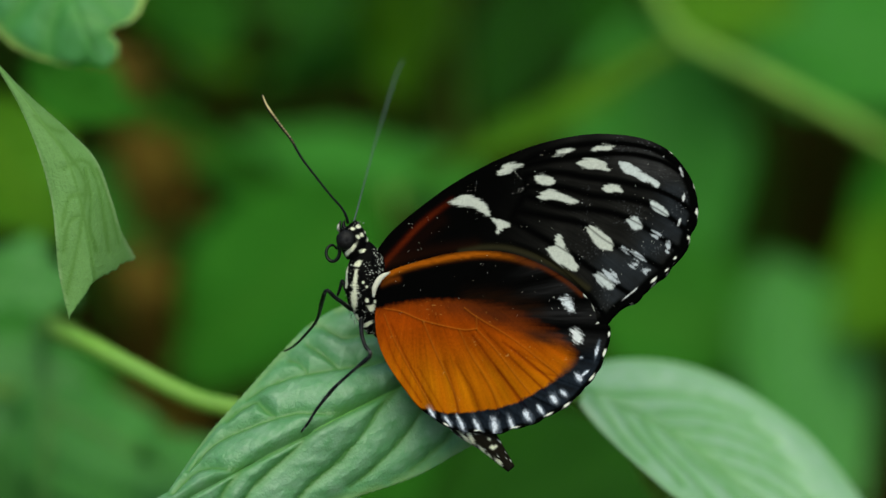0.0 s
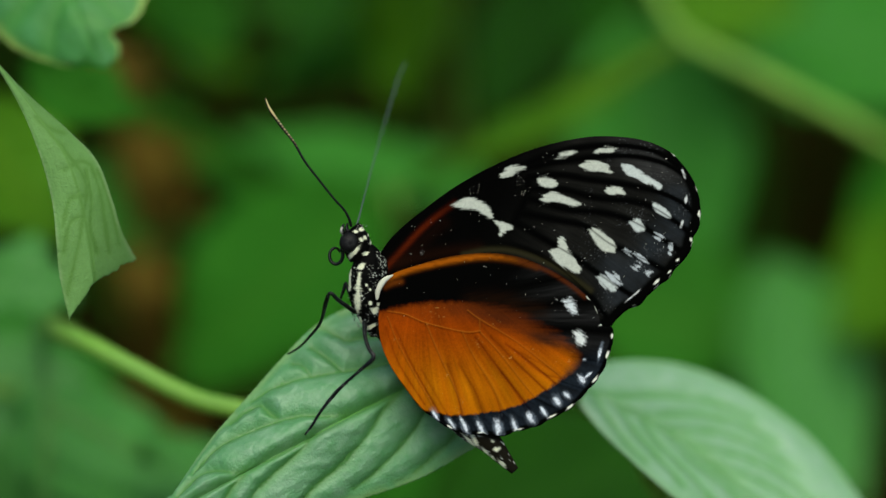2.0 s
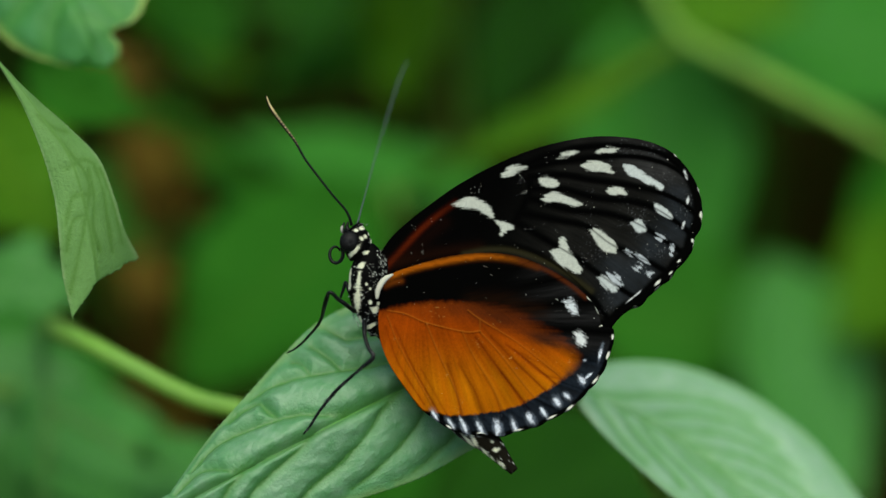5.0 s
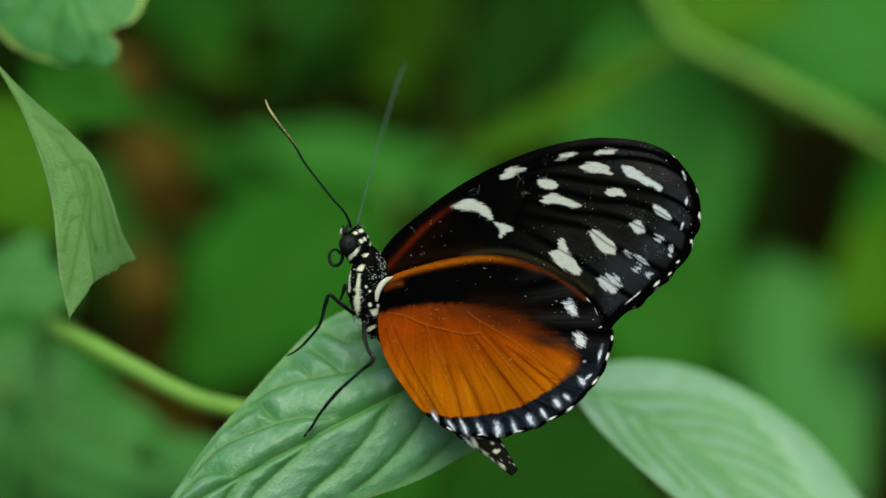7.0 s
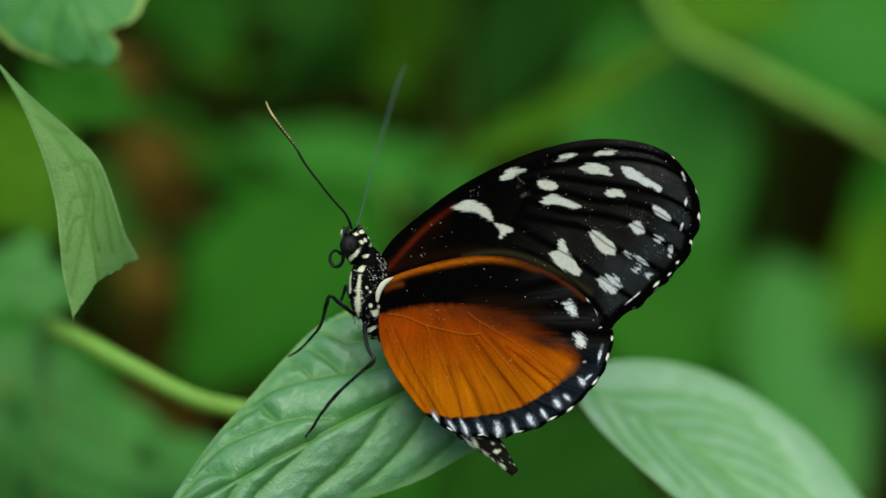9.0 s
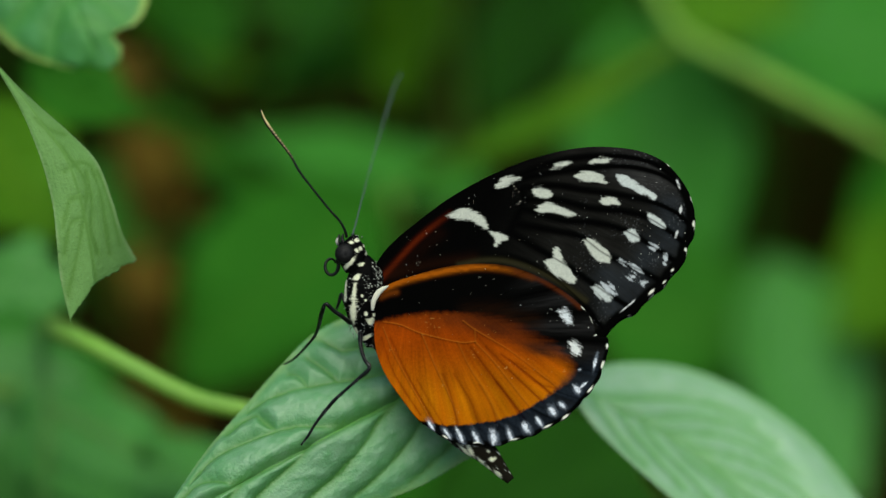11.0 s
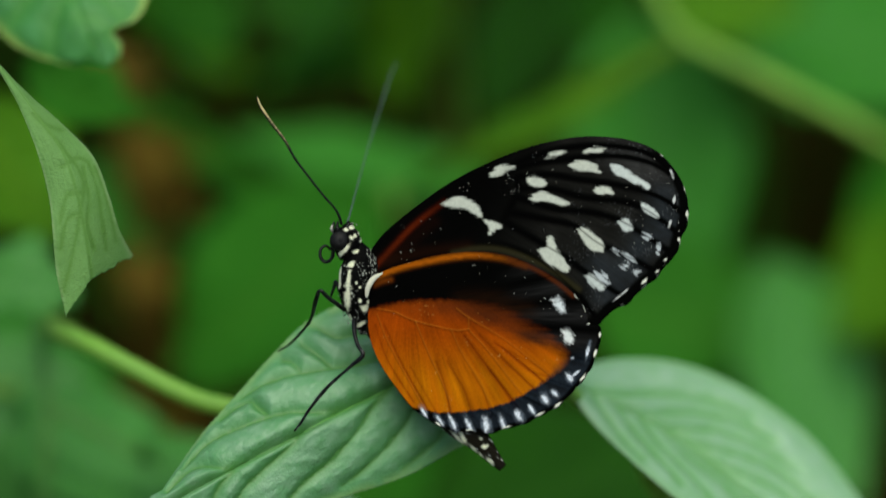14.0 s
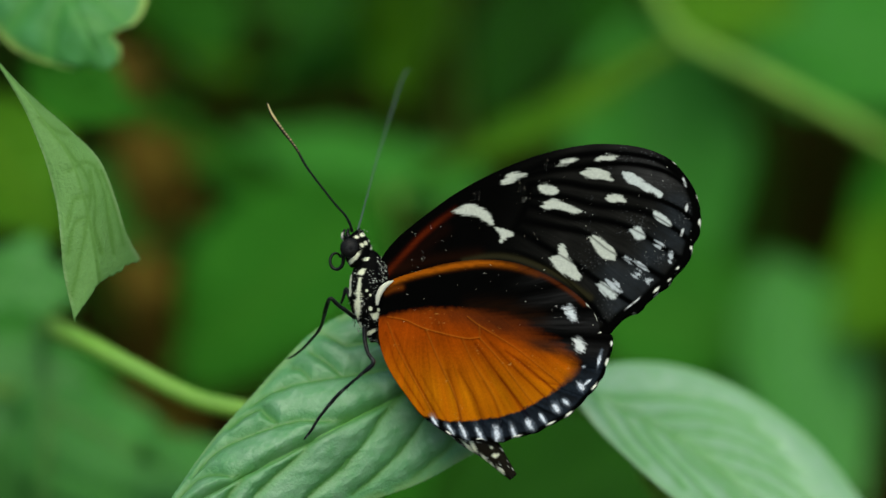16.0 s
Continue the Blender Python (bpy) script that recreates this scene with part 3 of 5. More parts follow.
def dead_leaf(base, tip, width, tilt, seed, material=DEAD):
    v, f, c = blade(*rails(base, tip, width, 12, tilt), ns=36, nt=19, veins=7, quilt=0.0015, cup=0.012, wave=0.014, seed=seed)
    ob = thing("dead_leaf", STAGE @ Matrix.Translation(at(*base)), "curled dry brown leaf caught among the stems", "leaf", "dead leaves")
    part("blade", v, f, material, ob, "", c, at(*base))
    midrib(ob, 0.0008, at(*base), material)
    v, f = stem_between([base, (base[0] - 12, base[1] - 16, base[2] + 5), (base[0] - 30, base[1] - 26, base[2] + 14)], 0.0007, 0.0005, 10, 6)
    part("stalk", v, f, material, ob, "", None, at(*base))
    return ob


dead_leaf((254, 105, 290), (262, 215, 296), 60, 40, 71)
dead_leaf((240, 225, 262), (290, 410, 262), 34, 12, 72, DEAD_DARK)
dead_leaf((228, 450, 262), (295, 650, 262), 80, 14, 73, DEAD_DARK)
# two dark brown leaves added to deepen the shaded gaps between plants
dead_leaf((360, 150, 340), (410, 235, 340), 46, 14, 74, DEAD_DARK)
dead_leaf((240, 690, 240), (320, 790, 240), 70, 14, 75, DEAD_DARK)


def thicket():
    """Crowded leaves and thin stems of the shrubbery farther back and to the sides, down to the ground; the high middle
    crown is added.
    """
    rng = np.random.default_rng(17)
    inv = np.array(STAGE.inverted())
    pieces, tones = [], []
    s = np.linspace(0, 1, 7)[:, None]
    t = np.linspace(-1, 1, 5)[None, :]

    def onto_stage(g):
        return np.concatenate([g, np.ones((*g.shape[:-1], 1))], -1) @ inv.T

    spots = []
    while len(spots) < 230:
        x, y = rng.uniform(-2.1, 2.1), rng.uniform(-0.2, 2.4)
        if (x / 2.1) ** 2 + ((y - 1.2) / 1.25) ** 2 < 1 and (y > 0.62 or abs(x) > 0.75):
            spots.append((x, y))
    for x, y in spots:
        # middle plants carry leaves only high up, mostly unseen, added to shade the soil
        bare = abs(x) < 0.6
        tall = rng.uniform(0.85, 1.1) if bare else rng.uniform(0.55, 1.05)
        lean = rng.normal(0, 0.12, 2)
        path = np.array([(x, y, -0.03), (x + lean[0] * 0.3, y + lean[1] * 0.3, tall * 0.5), (x + lean[0], y + lean[1], tall)])
        v, f = tube(onto_stage(spline(path, 8))[:, :3], np.linspace(0.0035, 0.0015, 8), 5)
        pieces.append((v, f))
        tones.append(np.tile((0.6, 0.0, 0.5), (len(v), 1)))
        for i in range(13):
            h = rng.uniform(0.5, 1.0) if bare else rng.uniform(0.06, 1.0)
            p = np.array((x + lean[0] * h, y + lean[1] * h, tall * h)) + rng.normal(0, 0.008, 3)
            long, wide = rng.uniform(0.06, 0.13), rng.uniform(0.02, 0.038)
            a = rng.uniform(0, 2 * np.pi)
            way = np.array((math.cos(a), math.sin(a), rng.uniform(-0.6, 0.35)))
            way /= np.linalg.norm(way)
            off = np.cross(way, (rng.normal(0, 0.3), rng.normal(-0.2, 0.3), 1.0))
            off /= np.linalg.norm(off)
            up = np.cross(off, way)
            w = wide * np.sin(np.pi * s**0.8) ** 0.8
            g = p + way * (s * long)[..., None] + off * (w * t)[..., None] + up * (0.010 * t**2 * np.sin(np.pi * s) - 0.02 * s**2)[..., None]
            pieces.append(sheet(onto_stage(g)[..., :3], 0.0003))
            rib = np.stack([np.exp(-(t / 0.2) ** 2) + 0 * s, s + 0 * t, np.abs(t) + 0 * s], -1).reshape(-1, 3)
            tones.append(np.vstack([rib, rib]))
    v, f = merge(pieces)
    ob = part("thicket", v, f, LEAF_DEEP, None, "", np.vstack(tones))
    tagged(ob, "crowded shrubbery leaves in shade-dark green, with an added high crown", "foliage", kind="stuff")


thicket()


# ---- the butterfly ----
PIVOT = at(800, 600, 0)
butterfly = thing("butterfly", STAGE @ Matrix.Translation(PIVOT), "black, orange and white butterfly resting with closed wings on a leaf", "butterfly")


def oval(x, y, cx, cy, a, b, turn, soft=0.15, seed=1, fray=1.0):
    """1 inside an oval with a frayed edge, 0 outside; streaks run along its length."""
    c, s = math.cos(radians(turn)), math.sin(radians(turn))
    u, v = (x - cx) * c + (y - cy) * s, (y - cy) * c - (x - cx) * s
    ragged = (lattice(v / 1.9 + cx, u / 26 + cy, seed) - 0.5) * 0.26 * np.clip(np.abs(u) / a, 0, 1.2) ** 2 + (lattice(x / 2.2, y / 2.2, seed + 1) - 0.5) * 0.16 + (lattice(x / 9, y / 9, seed + 2) - 0.5) * 0.3
    r = 1.08 * np.sqrt((u / a) ** 2 + (np.abs(v) / b) ** 2.6 + 1e-9) + fray * ragged
    soft = soft + 0.14 * np.clip(np.abs(u) / a, 0, 1.3) ** 2
    return 1 - step(1 - soft, 1 + soft, r)


def stroke(x, y, points, wide):
    """Distance-based line along plan points: 1 on it, fading over its half width."""
    q = spline([(p[0], p[1], 0) for p in points], 40)[:, :2]
    best = np.full(x.shape, 1e9)
    for a, b in zip(q[:-1], q[1:]):
        e = b - a
        w = np.clip(((x - a[0]) * e[0] + (y - a[1]) * e[1]) / max(e @ e, 1e-9), 0, 1)
        best = np.minimum(best, (x - a[0] - w * e[0]) ** 2 + (y - a[1] - w * e[1]) ** 2)
    return np.exp(-best / (wide * wide))


def inside(x, y, points):
    """Signed distance to a closed smooth outline, positive inside."""
    q = spline([(p[0], p[1], 0) for p in (*points, points[0])], 110)[:, :2]
    best, odd = np.full(x.shape, 1e9), np.zeros(x.shape, bool)
    for a, b in zip(q[:-1], q[1:]):
        e = b - a
        w = np.clip(((x - a[0]) * e[0] + (y - a[1]) * e[1]) / max(e @ e, 1e-9), 0, 1)
        best = np.minimum(best, (x - a[0] - w * e[0]) ** 2 + (y - a[1] - w * e[1]) ** 2)
        if abs(e[1]) > 1e-9:
            odd ^= ((a[1] > y) != (b[1] > y)) & (x < a[0] + (y - a[1]) / e[1] * e[0])
    return np.where(odd, 1, -1) * np.sqrt(best)


BLACK = np.array((0.0008, 0.0008, 0.0006))
ORANGE = np.array((0.38, 0.058, 0.001))


def cover(base, colour, amount):
    return base * (1 - amount[..., None]) + np.asarray(colour) * amount[..., None]


def wing(name, front, back, ns, nt, paint, depth, label, lines, flap=0.0):
    """A wing lofted between its front and back edge, base to tip; paint gives the pigment, lines the raised veins."""
    a = spline([(*p, 0) for p in front], ns)[:, :2]
    b = spline([(*p, 0) for p in back], ns)[:, :2]
    w = np.linspace(0, 1, ns)
    side = np.gradient(b, axis=0)[:, ::-1] * (-1, 1)
    side /= np.linalg.norm(side, axis=1, keepdims=True)
    b = b + side * (2.0 * (np.abs(np.sin(np.pi * w * 21)) - 0.6) * step(0.42, 0.5, w) * step(1.0, 0.97, w))[:, None]
    t = np.linspace(0, 1, nt)[None, :, None]
    xy = a[:, None] * (1 - t) + b[:, None] * t
    x, y = xy[..., 0], xy[..., 1]
    colour, ridge = paint(x, y)
    for points, size in lines:
        ridge = ridge + 0.5 * size * stroke(x, y, points, 2.0)
    d = depth(x, y)
    sink = 1.0 if flap == 0 else -1.0
    d = d - sink * 0.03 * ridge - sink * 0.12 * (lattice(x / 60, y / 60, 8) - 0.5)
    if flap:
        c, s = math.cos(radians(flap)), math.sin(radians(flap))
        x, y = 672 + (x - 672) * c - (y - 500) * s, 500 + (x - 672) * s + (y - 500) * c
    k = 1 + d / 1000 / REACH
    grid = np.stack([(x - 784) * UNIT * k, d / 1000, (441 - y) * UNIT * k], -1)
    du, dv = np.gradient(grid, axis=0), np.gradient(grid, axis=1)
    if (np.cross(du, dv)[ns // 2, nt // 2, 1] > 0) == (flap == 0):
        grid, colour = grid[:, ::-1], colour[:, ::-1]
    verts, faces = sheet(grid, 0.00006)
    c = colour.reshape(-1, 3)
    return part(name, verts, faces, WING, butterfly, label, np.vstack([c, c]), PIVOT)


FORE_FRONT = [(655, 472), (673, 435), (698, 405), (744, 367), (802, 325), (872, 287), (951, 256), (1030, 239), (1090, 238), (1140, 246), (1180, 264), (1206, 290), (1224, 318), (1233, 345)]
FORE_BACK = [(655, 472), (690, 490), (760, 508), (860, 535), (960, 562), (1030, 574), (1068, 575), (1085, 562), (1100, 545), (1128, 532), (1152, 506), (1176, 488), (1196, 462), (1214, 442), (1222, 414), (1234, 385), (1233, 345)]
HIND_FRONT = [(668, 520), (676, 494), (690, 480), (730, 466), (790, 450), (850, 444), (910, 450), (970, 474), (1020, 508), (1048, 540), (1060, 572), (1079, 577), (1080, 602)]
HIND_BACK = [(668, 520), (664, 560), (668, 600), (684, 640), (706, 674), (740, 718), (766, 738), (790, 754), (820, 765), (850, 764), (880, 768), (912, 758), (945, 750), (975, 734), (1005, 718), (1032, 690), (1050, 670), (1064, 648), (1072, 624), (1080, 602)]


def fray(x, y, seed, fan, reach):
    """Loose scales along an edge: fine grain and streaks that run with the veins, in plan units."""
    grain = lattice(x / 1.7, y / 1.7, seed) - 0.5
    streaks = lattice(fan * 95, np.hypot(x - 700, y - 450) / 13, seed + 1) - 0.5
    return reach * (0.5 * grain + 1.3 * streaks)


def patch(out, x, y, points, colour, fan, seed, reach=4.5, soft=2.0, amount=1.0):
    """Pale scales inside a smooth outline, loose at the edge."""
    p = np.array(points, float)
    near = (x > p[:, 0].min() - 12) & (x < p[:, 0].max() + 12) & (y > p[:, 1].min() - 12) & (y < p[:, 1].max() + 12)
    if not near.any():
        return out
    u, w, f = x[near], y[near], fan[near]
    d = inside(u, w, points) - 1.0 + fray(u, w, seed, f, reach)
    thin = 0.93 + 0.2 * (lattice(u / 2.6, w / 2.6, seed + 3) - 0.5)
    out[near] = cover(out[near], colour, np.clip(amount * thin * step(-soft, soft, d), 0, 1))
    return out


FORE_VEINS_HIGH = [
    [(860, 318), (930, 292), (1000, 280), (1060, 273), (1120, 273), (1175, 287), (1212, 310)],
    [(930, 310), (985, 305), (1040, 314), (1100, 322), (1160, 336), (1200, 354), (1224, 374)],
    [(930, 330), (990, 331), (1050, 346), (1110, 352), (1150, 363), (1190, 388), (1214, 408)],
    [(930, 346), (1000, 367), (1060, 372), (1110, 386), (1150, 408), (1198, 440)]]
FORE_VEINS_LOW = [
    [(915, 372), (980, 385), (1030, 396), (1070, 425), (1100, 440), (1140, 458), (1176, 478)],
    [(905, 388), (960, 420), (1010, 450), (1050, 478), (1085, 502), (1124, 526)],
    [(690, 470), (800, 440), (900, 432), (970, 460), (1030, 510), (1070, 560)],
    [(900, 300), (960, 272), (1030, 256), (1100, 254), (1160, 266), (1196, 290)],
    [(930, 310), (928, 340), (905, 388)]]
CREAM = (0.55, 0.58, 0.48)
CHALK = (0.57, 0.62, 0.57)
GREY = (0.56, 0.61, 0.61)


def fore_paint(x, y):
    out = np.empty((*x.shape, 3))
    out[:] = BLACK
    fan = np.arctan2(y - 400, x - 750) - 0.5 * np.log(np.hypot(y - 400, x - 750) / 100 + 0.05)
    off = nearest_vein(x, y, FORE_VEINS_HIGH + FORE_VEINS_LOW)
    # grey-brown fields between black veins, clearer towards the tip
    far = step(850, 1080, x + (y - 350) * 0.2)
    field = step(2.5, 11, off) * (0.5 + 0.9 * lattice(x / 34, y / 34, 31)) * (0.6 + 0.8 * lattice(fan * 150, x / 22, 33))
    out += np.array((0.0088, 0.0085, 0.0072)) * (far * field)[..., None]
    fine = step(2, 8, off) * (0.35 + 0.5 * lattice(fan * 170, x / 30, 35) + 0.5 * lattice(x / 9, y / 9, 36))
    # grey gloss of the wing tip, painted into the pigment
    out = cover(out, (0.046, 0.046, 0.043), 0.75 * fine * np.exp(-(((x - 1152 - (y - 285) * 0.7) / 52) ** 2) - ((y - 285) / 34) ** 2))
    # bluish sheen near the outer margin, painted as soft patches
    for cx, cy, size in ((1195, 395, 34), (1150, 432, 26), (1122, 480, 28), (1090, 520, 26), (1080, 470, 24), (1192, 345, 24)):
        glow = np.exp(-((x - cx) ** 2 + (y - cy) ** 2) / size**2)
        out = cover(out, (0.026, 0.032, 0.036), 0.65 * glow * fine)
    # loose pale scales scattered between the spots
    dust = step(0.80, 0.93, lattice(x / 2.1, y / 2.1, 41)) * step(0.45, 0.75, lattice(x / 26, y / 26, 42)) * step(1000, 1100, x + (y - 350) * 0.2)
    out = cover(out, (0.20, 0.21, 0.21), 0.35 * dust * step(2, 5, off))
    rim = inside(x, y, FORE_FRONT + FORE_BACK[::-1][1:-1])
    out = cover(out, BLACK, step(1080, 1130, x + (y - 400) * 0.4) * step(20, 11, rim))
    # red-brown streak, and an olive gleam painted in above the hindwing
    red = stroke(x, y, [(672, 476), (690, 456), (712, 432), (738, 404), (766, 380), (800, 355)], 5.2) * (0.65 + 0.7 * lattice(fan * 90, x / 30, 44))
    out = cover(out, (0.088, 0.010, 0.0015), np.clip(red, 0, 1) * (0.92 - 0.5 * step(745, 800, x)))
    out = cover(out, (0.015, 0.0035, 0.0012), 0.3 * stroke(x, y, [(700, 456), (745, 420), (780, 390)], 13))
    out = cover(out, (0.022, 0.006, 0.0018), 0.3 * stroke(x, y, [(690, 464), (760, 446), (840, 436)], 12))
    out = cover(out, (0.036, 0.032, 0.013), 0.55 * stroke(x, y, [(815, 446), (860, 438), (905, 441), (960, 460), (1000, 482), (1040, 510)], 5.5))
    for tint, points in (
            (CREAM, [(793, 360), (805, 350), (828, 345), (850, 354), (864, 366), (867, 380), (858, 382), (838, 369), (815, 366)]),
            (CREAM, [(868, 386), (885, 388), (904, 397), (893, 405), (880, 414), (877, 400)]),
            (CREAM, [(880, 303), (895, 291), (910, 288), (927, 293), (905, 305), (882, 310)]),
            (CREAM, [(977, 276), (990, 265), (1010, 260), (1018, 265), (1000, 274)]),
            (CREAM, [(1045, 267), (1056, 257), (1075, 255), (1091, 258), (1078, 267), (1055, 270)])):
        out = patch(out, x, y, points, tint, fan, len(points) * 7 + points[0][0])
    for tint, points in (
            (CREAM, [(1020, 290), (1035, 281), (1060, 283), (1075, 293), (1079, 304), (1050, 301), (1030, 297)]),
            (CHALK, [(1095, 285), (1115, 290), (1145, 308), (1166, 325), (1160, 332), (1135, 319), (1108, 306), (1098, 296)]),
            (CREAM, [(942, 311), (955, 307), (975, 313), (982, 324), (970, 331), (953, 328)]),
            (CREAM, [(949, 349), (965, 337), (985, 338), (1005, 348), (1023, 357), (1008, 362), (985, 355), (960, 356)]),
            (CREAM, [(1065, 333), (1080, 324), (1095, 330), (1101, 341), (1085, 343), (1072, 341)])):
        out = patch(out, x, y, points, tint, fan, len(points) * 7 + points[0][0])
    for tint, points in (
            (CHALK, [(1147, 353), (1165, 360), (1183, 377), (1180, 384), (1165, 377), (1152, 366)]),
            (CHALK, [(1107, 389), (1120, 384), (1133, 390), (1137, 403), (1122, 407), (1112, 400)]),
            (CREAM, [(1037, 402), (1050, 399), (1072, 414), (1087, 434), (1080, 444), (1060, 440), (1043, 422)]),
            (CREAM, [(965, 440), (985, 432), (1000, 438), (1015, 458), (1023, 476), (1010, 480), (990, 468), (972, 453)]),
            (CREAM, [(983, 417), (992, 414), (999, 430), (996, 442), (985, 436)]),
            (CHALK, [(1049, 485), (1062, 484), (1085, 502), (1087, 512), (1075, 514), (1058, 499)])):
        out = patch(out, x, y, points, tint, fan, len(points) * 7 + points[0][0])
    for points in (
            [(1068, 480), (1080, 480), (1099, 498), (1095, 503), (1080, 493)], [(1101, 438), (1120, 444), (1136, 452), (1140, 463), (1122, 457)],
            [(1114, 462), (1130, 463), (1133, 471), (1120, 473)], [(1154, 412), (1166, 410), (1171, 421), (1160, 428)],
            [(1176, 435), (1186, 427), (1187, 437), (1180, 448)], [(1138, 476), (1152, 474), (1146, 484)]):
        out = patch(out, x, y, points, GREY, fan, points[0][0], 9.0, 2.0, 0.9)
    for i, (cx, cy, a, b, turn) in enumerate([(1206, 305, 2.2, 10, -20), (1210, 350, 2.4, 8, 8), (1202, 394, 2, 7, 15), (1112, 523, 12, 1.6, -38), (1124, 513, 6, 1.5, -40)]):
        out = cover(out, (0.66, 0.68, 0.64), 0.95 * oval(x, y, cx, cy, a, b, turn, 0.4, seed=i + 130, fray=2.0))
    for i, (cx, cy, a, b, turn) in enumerate([(1230, 329, 3, 9, -15), (1233, 374, 3, 8, 5), (1219, 421, 4, 4, 20), (1195, 457, 5, 3, -45), (1158, 495, 7, 3, -45), (1110, 543, 9, 2.5, -35), (1180, 478, 4, 2, -40), (1216, 300, 2, 4, -30), (1188, 270, 4, 1.6, 40)]):
        out = cover(out, (0.8, 0.8, 0.66), oval(x, y, cx, cy, a * 0.85, b * 0.8, turn, 0.35, seed=i + 90, fray=2.0))
    dark = np.exp(-((off / 1.7) ** 2))
    out *= (1 - 0.72 * dark * step(880, 960, x))[..., None]
    return out, 0.4 * np.exp(-((off / 2.4) ** 2)) - 0.25 * step(3, 12, off)


HIND_VEINS = [
    ([(680, 546), (712, 552), (748, 567), (815, 583), (843, 582)], 1.0), ([(748, 567), (772, 625), (802, 690), (818, 742)], 1.0),
    ([(812, 582), (832, 625), (866, 680), (892, 738)], 0.8), ([(843, 582), (880, 622), (925, 680), (952, 712)], 1.0),
    ([(822, 545), (845, 562), (905, 598), (960, 640), (1004, 676)], 0.8), ([(843, 560), (844, 582)], 0.8),
    ([(680, 556), (700, 606), (748, 694), (772, 734)], 0.8)]
HIND_FOLDS = [
    ([(836, 594), (870, 640), (905, 685), (932, 722)], 0.9), ([(862, 592), (915, 645), (965, 692)], 0.8), ([(890, 606), (935, 640), (978, 676)], 0.9),
    ([(785, 640), (800, 680), (812, 735)], 0.55), ([(805, 640), (835, 690), (852, 738)], 0.5), ([(692, 575), (722, 640), (760, 708), (778, 738)], 0.75),
    ([(676, 575), (700, 640), (745, 712)], 0.6), ([(740, 650), (765, 695), (790, 738)], 0.45), ([(850, 660), (872, 700), (884, 738)], 0.55),
    ([(905, 615), (950, 655), (992, 668)], 0.5), ([(880, 655), (912, 700), (925, 724)], 0.45), ([(915, 620), (985, 660)], 0.35)]
HIND_DASHES = [(764, 731, 11, 3.6, 62), (792, 745, 10, 3.4, 55), (816, 750, 12, 4, 65), (845, 754, 13, 4.4, 66), (875, 752, 14, 6.5, 78), (905, 750, 12, 4, 72), (933, 737, 10, 6, 62), (957, 726, 9, 3.6, 56),
               (981, 707, 9, 5.5, 52), (998, 697, 8, 4, 46), (1024, 668, 9, 4.5, 45), (1035, 661, 8, 2.5, -40), (1029, 633, 3, 2, 0), (1056, 622, 3, 13, 12)]
HIND_EDGE = [(1062, 570, 7, 1.6, -25), (1078, 592, 2.5, 7, 5), (1070, 624, 3, 9, 15), (1048, 668, 8, 3, -50), (1004, 716, 8, 3, -38), (972, 733, 8, 2.5, -25), (912, 757, 8, 2.5, -12), (846, 763, 7, 2.5, 10), (790, 752, 6, 2, 35), (1038, 522, 4, 12, -32), (1052, 545, 2.5, 12, -22), (1060, 558, 2.5, 12, -12)]
ORANGE_FIELD = [(648, 556), (700, 541), (740, 535), (800, 533), (862, 545), (912, 562), (950, 588), (978, 600), (1006, 622), (1010, 642), (974, 678), (918, 710), (870, 724), (800, 731), (764, 726), (722, 712), (672, 660), (640, 606)]


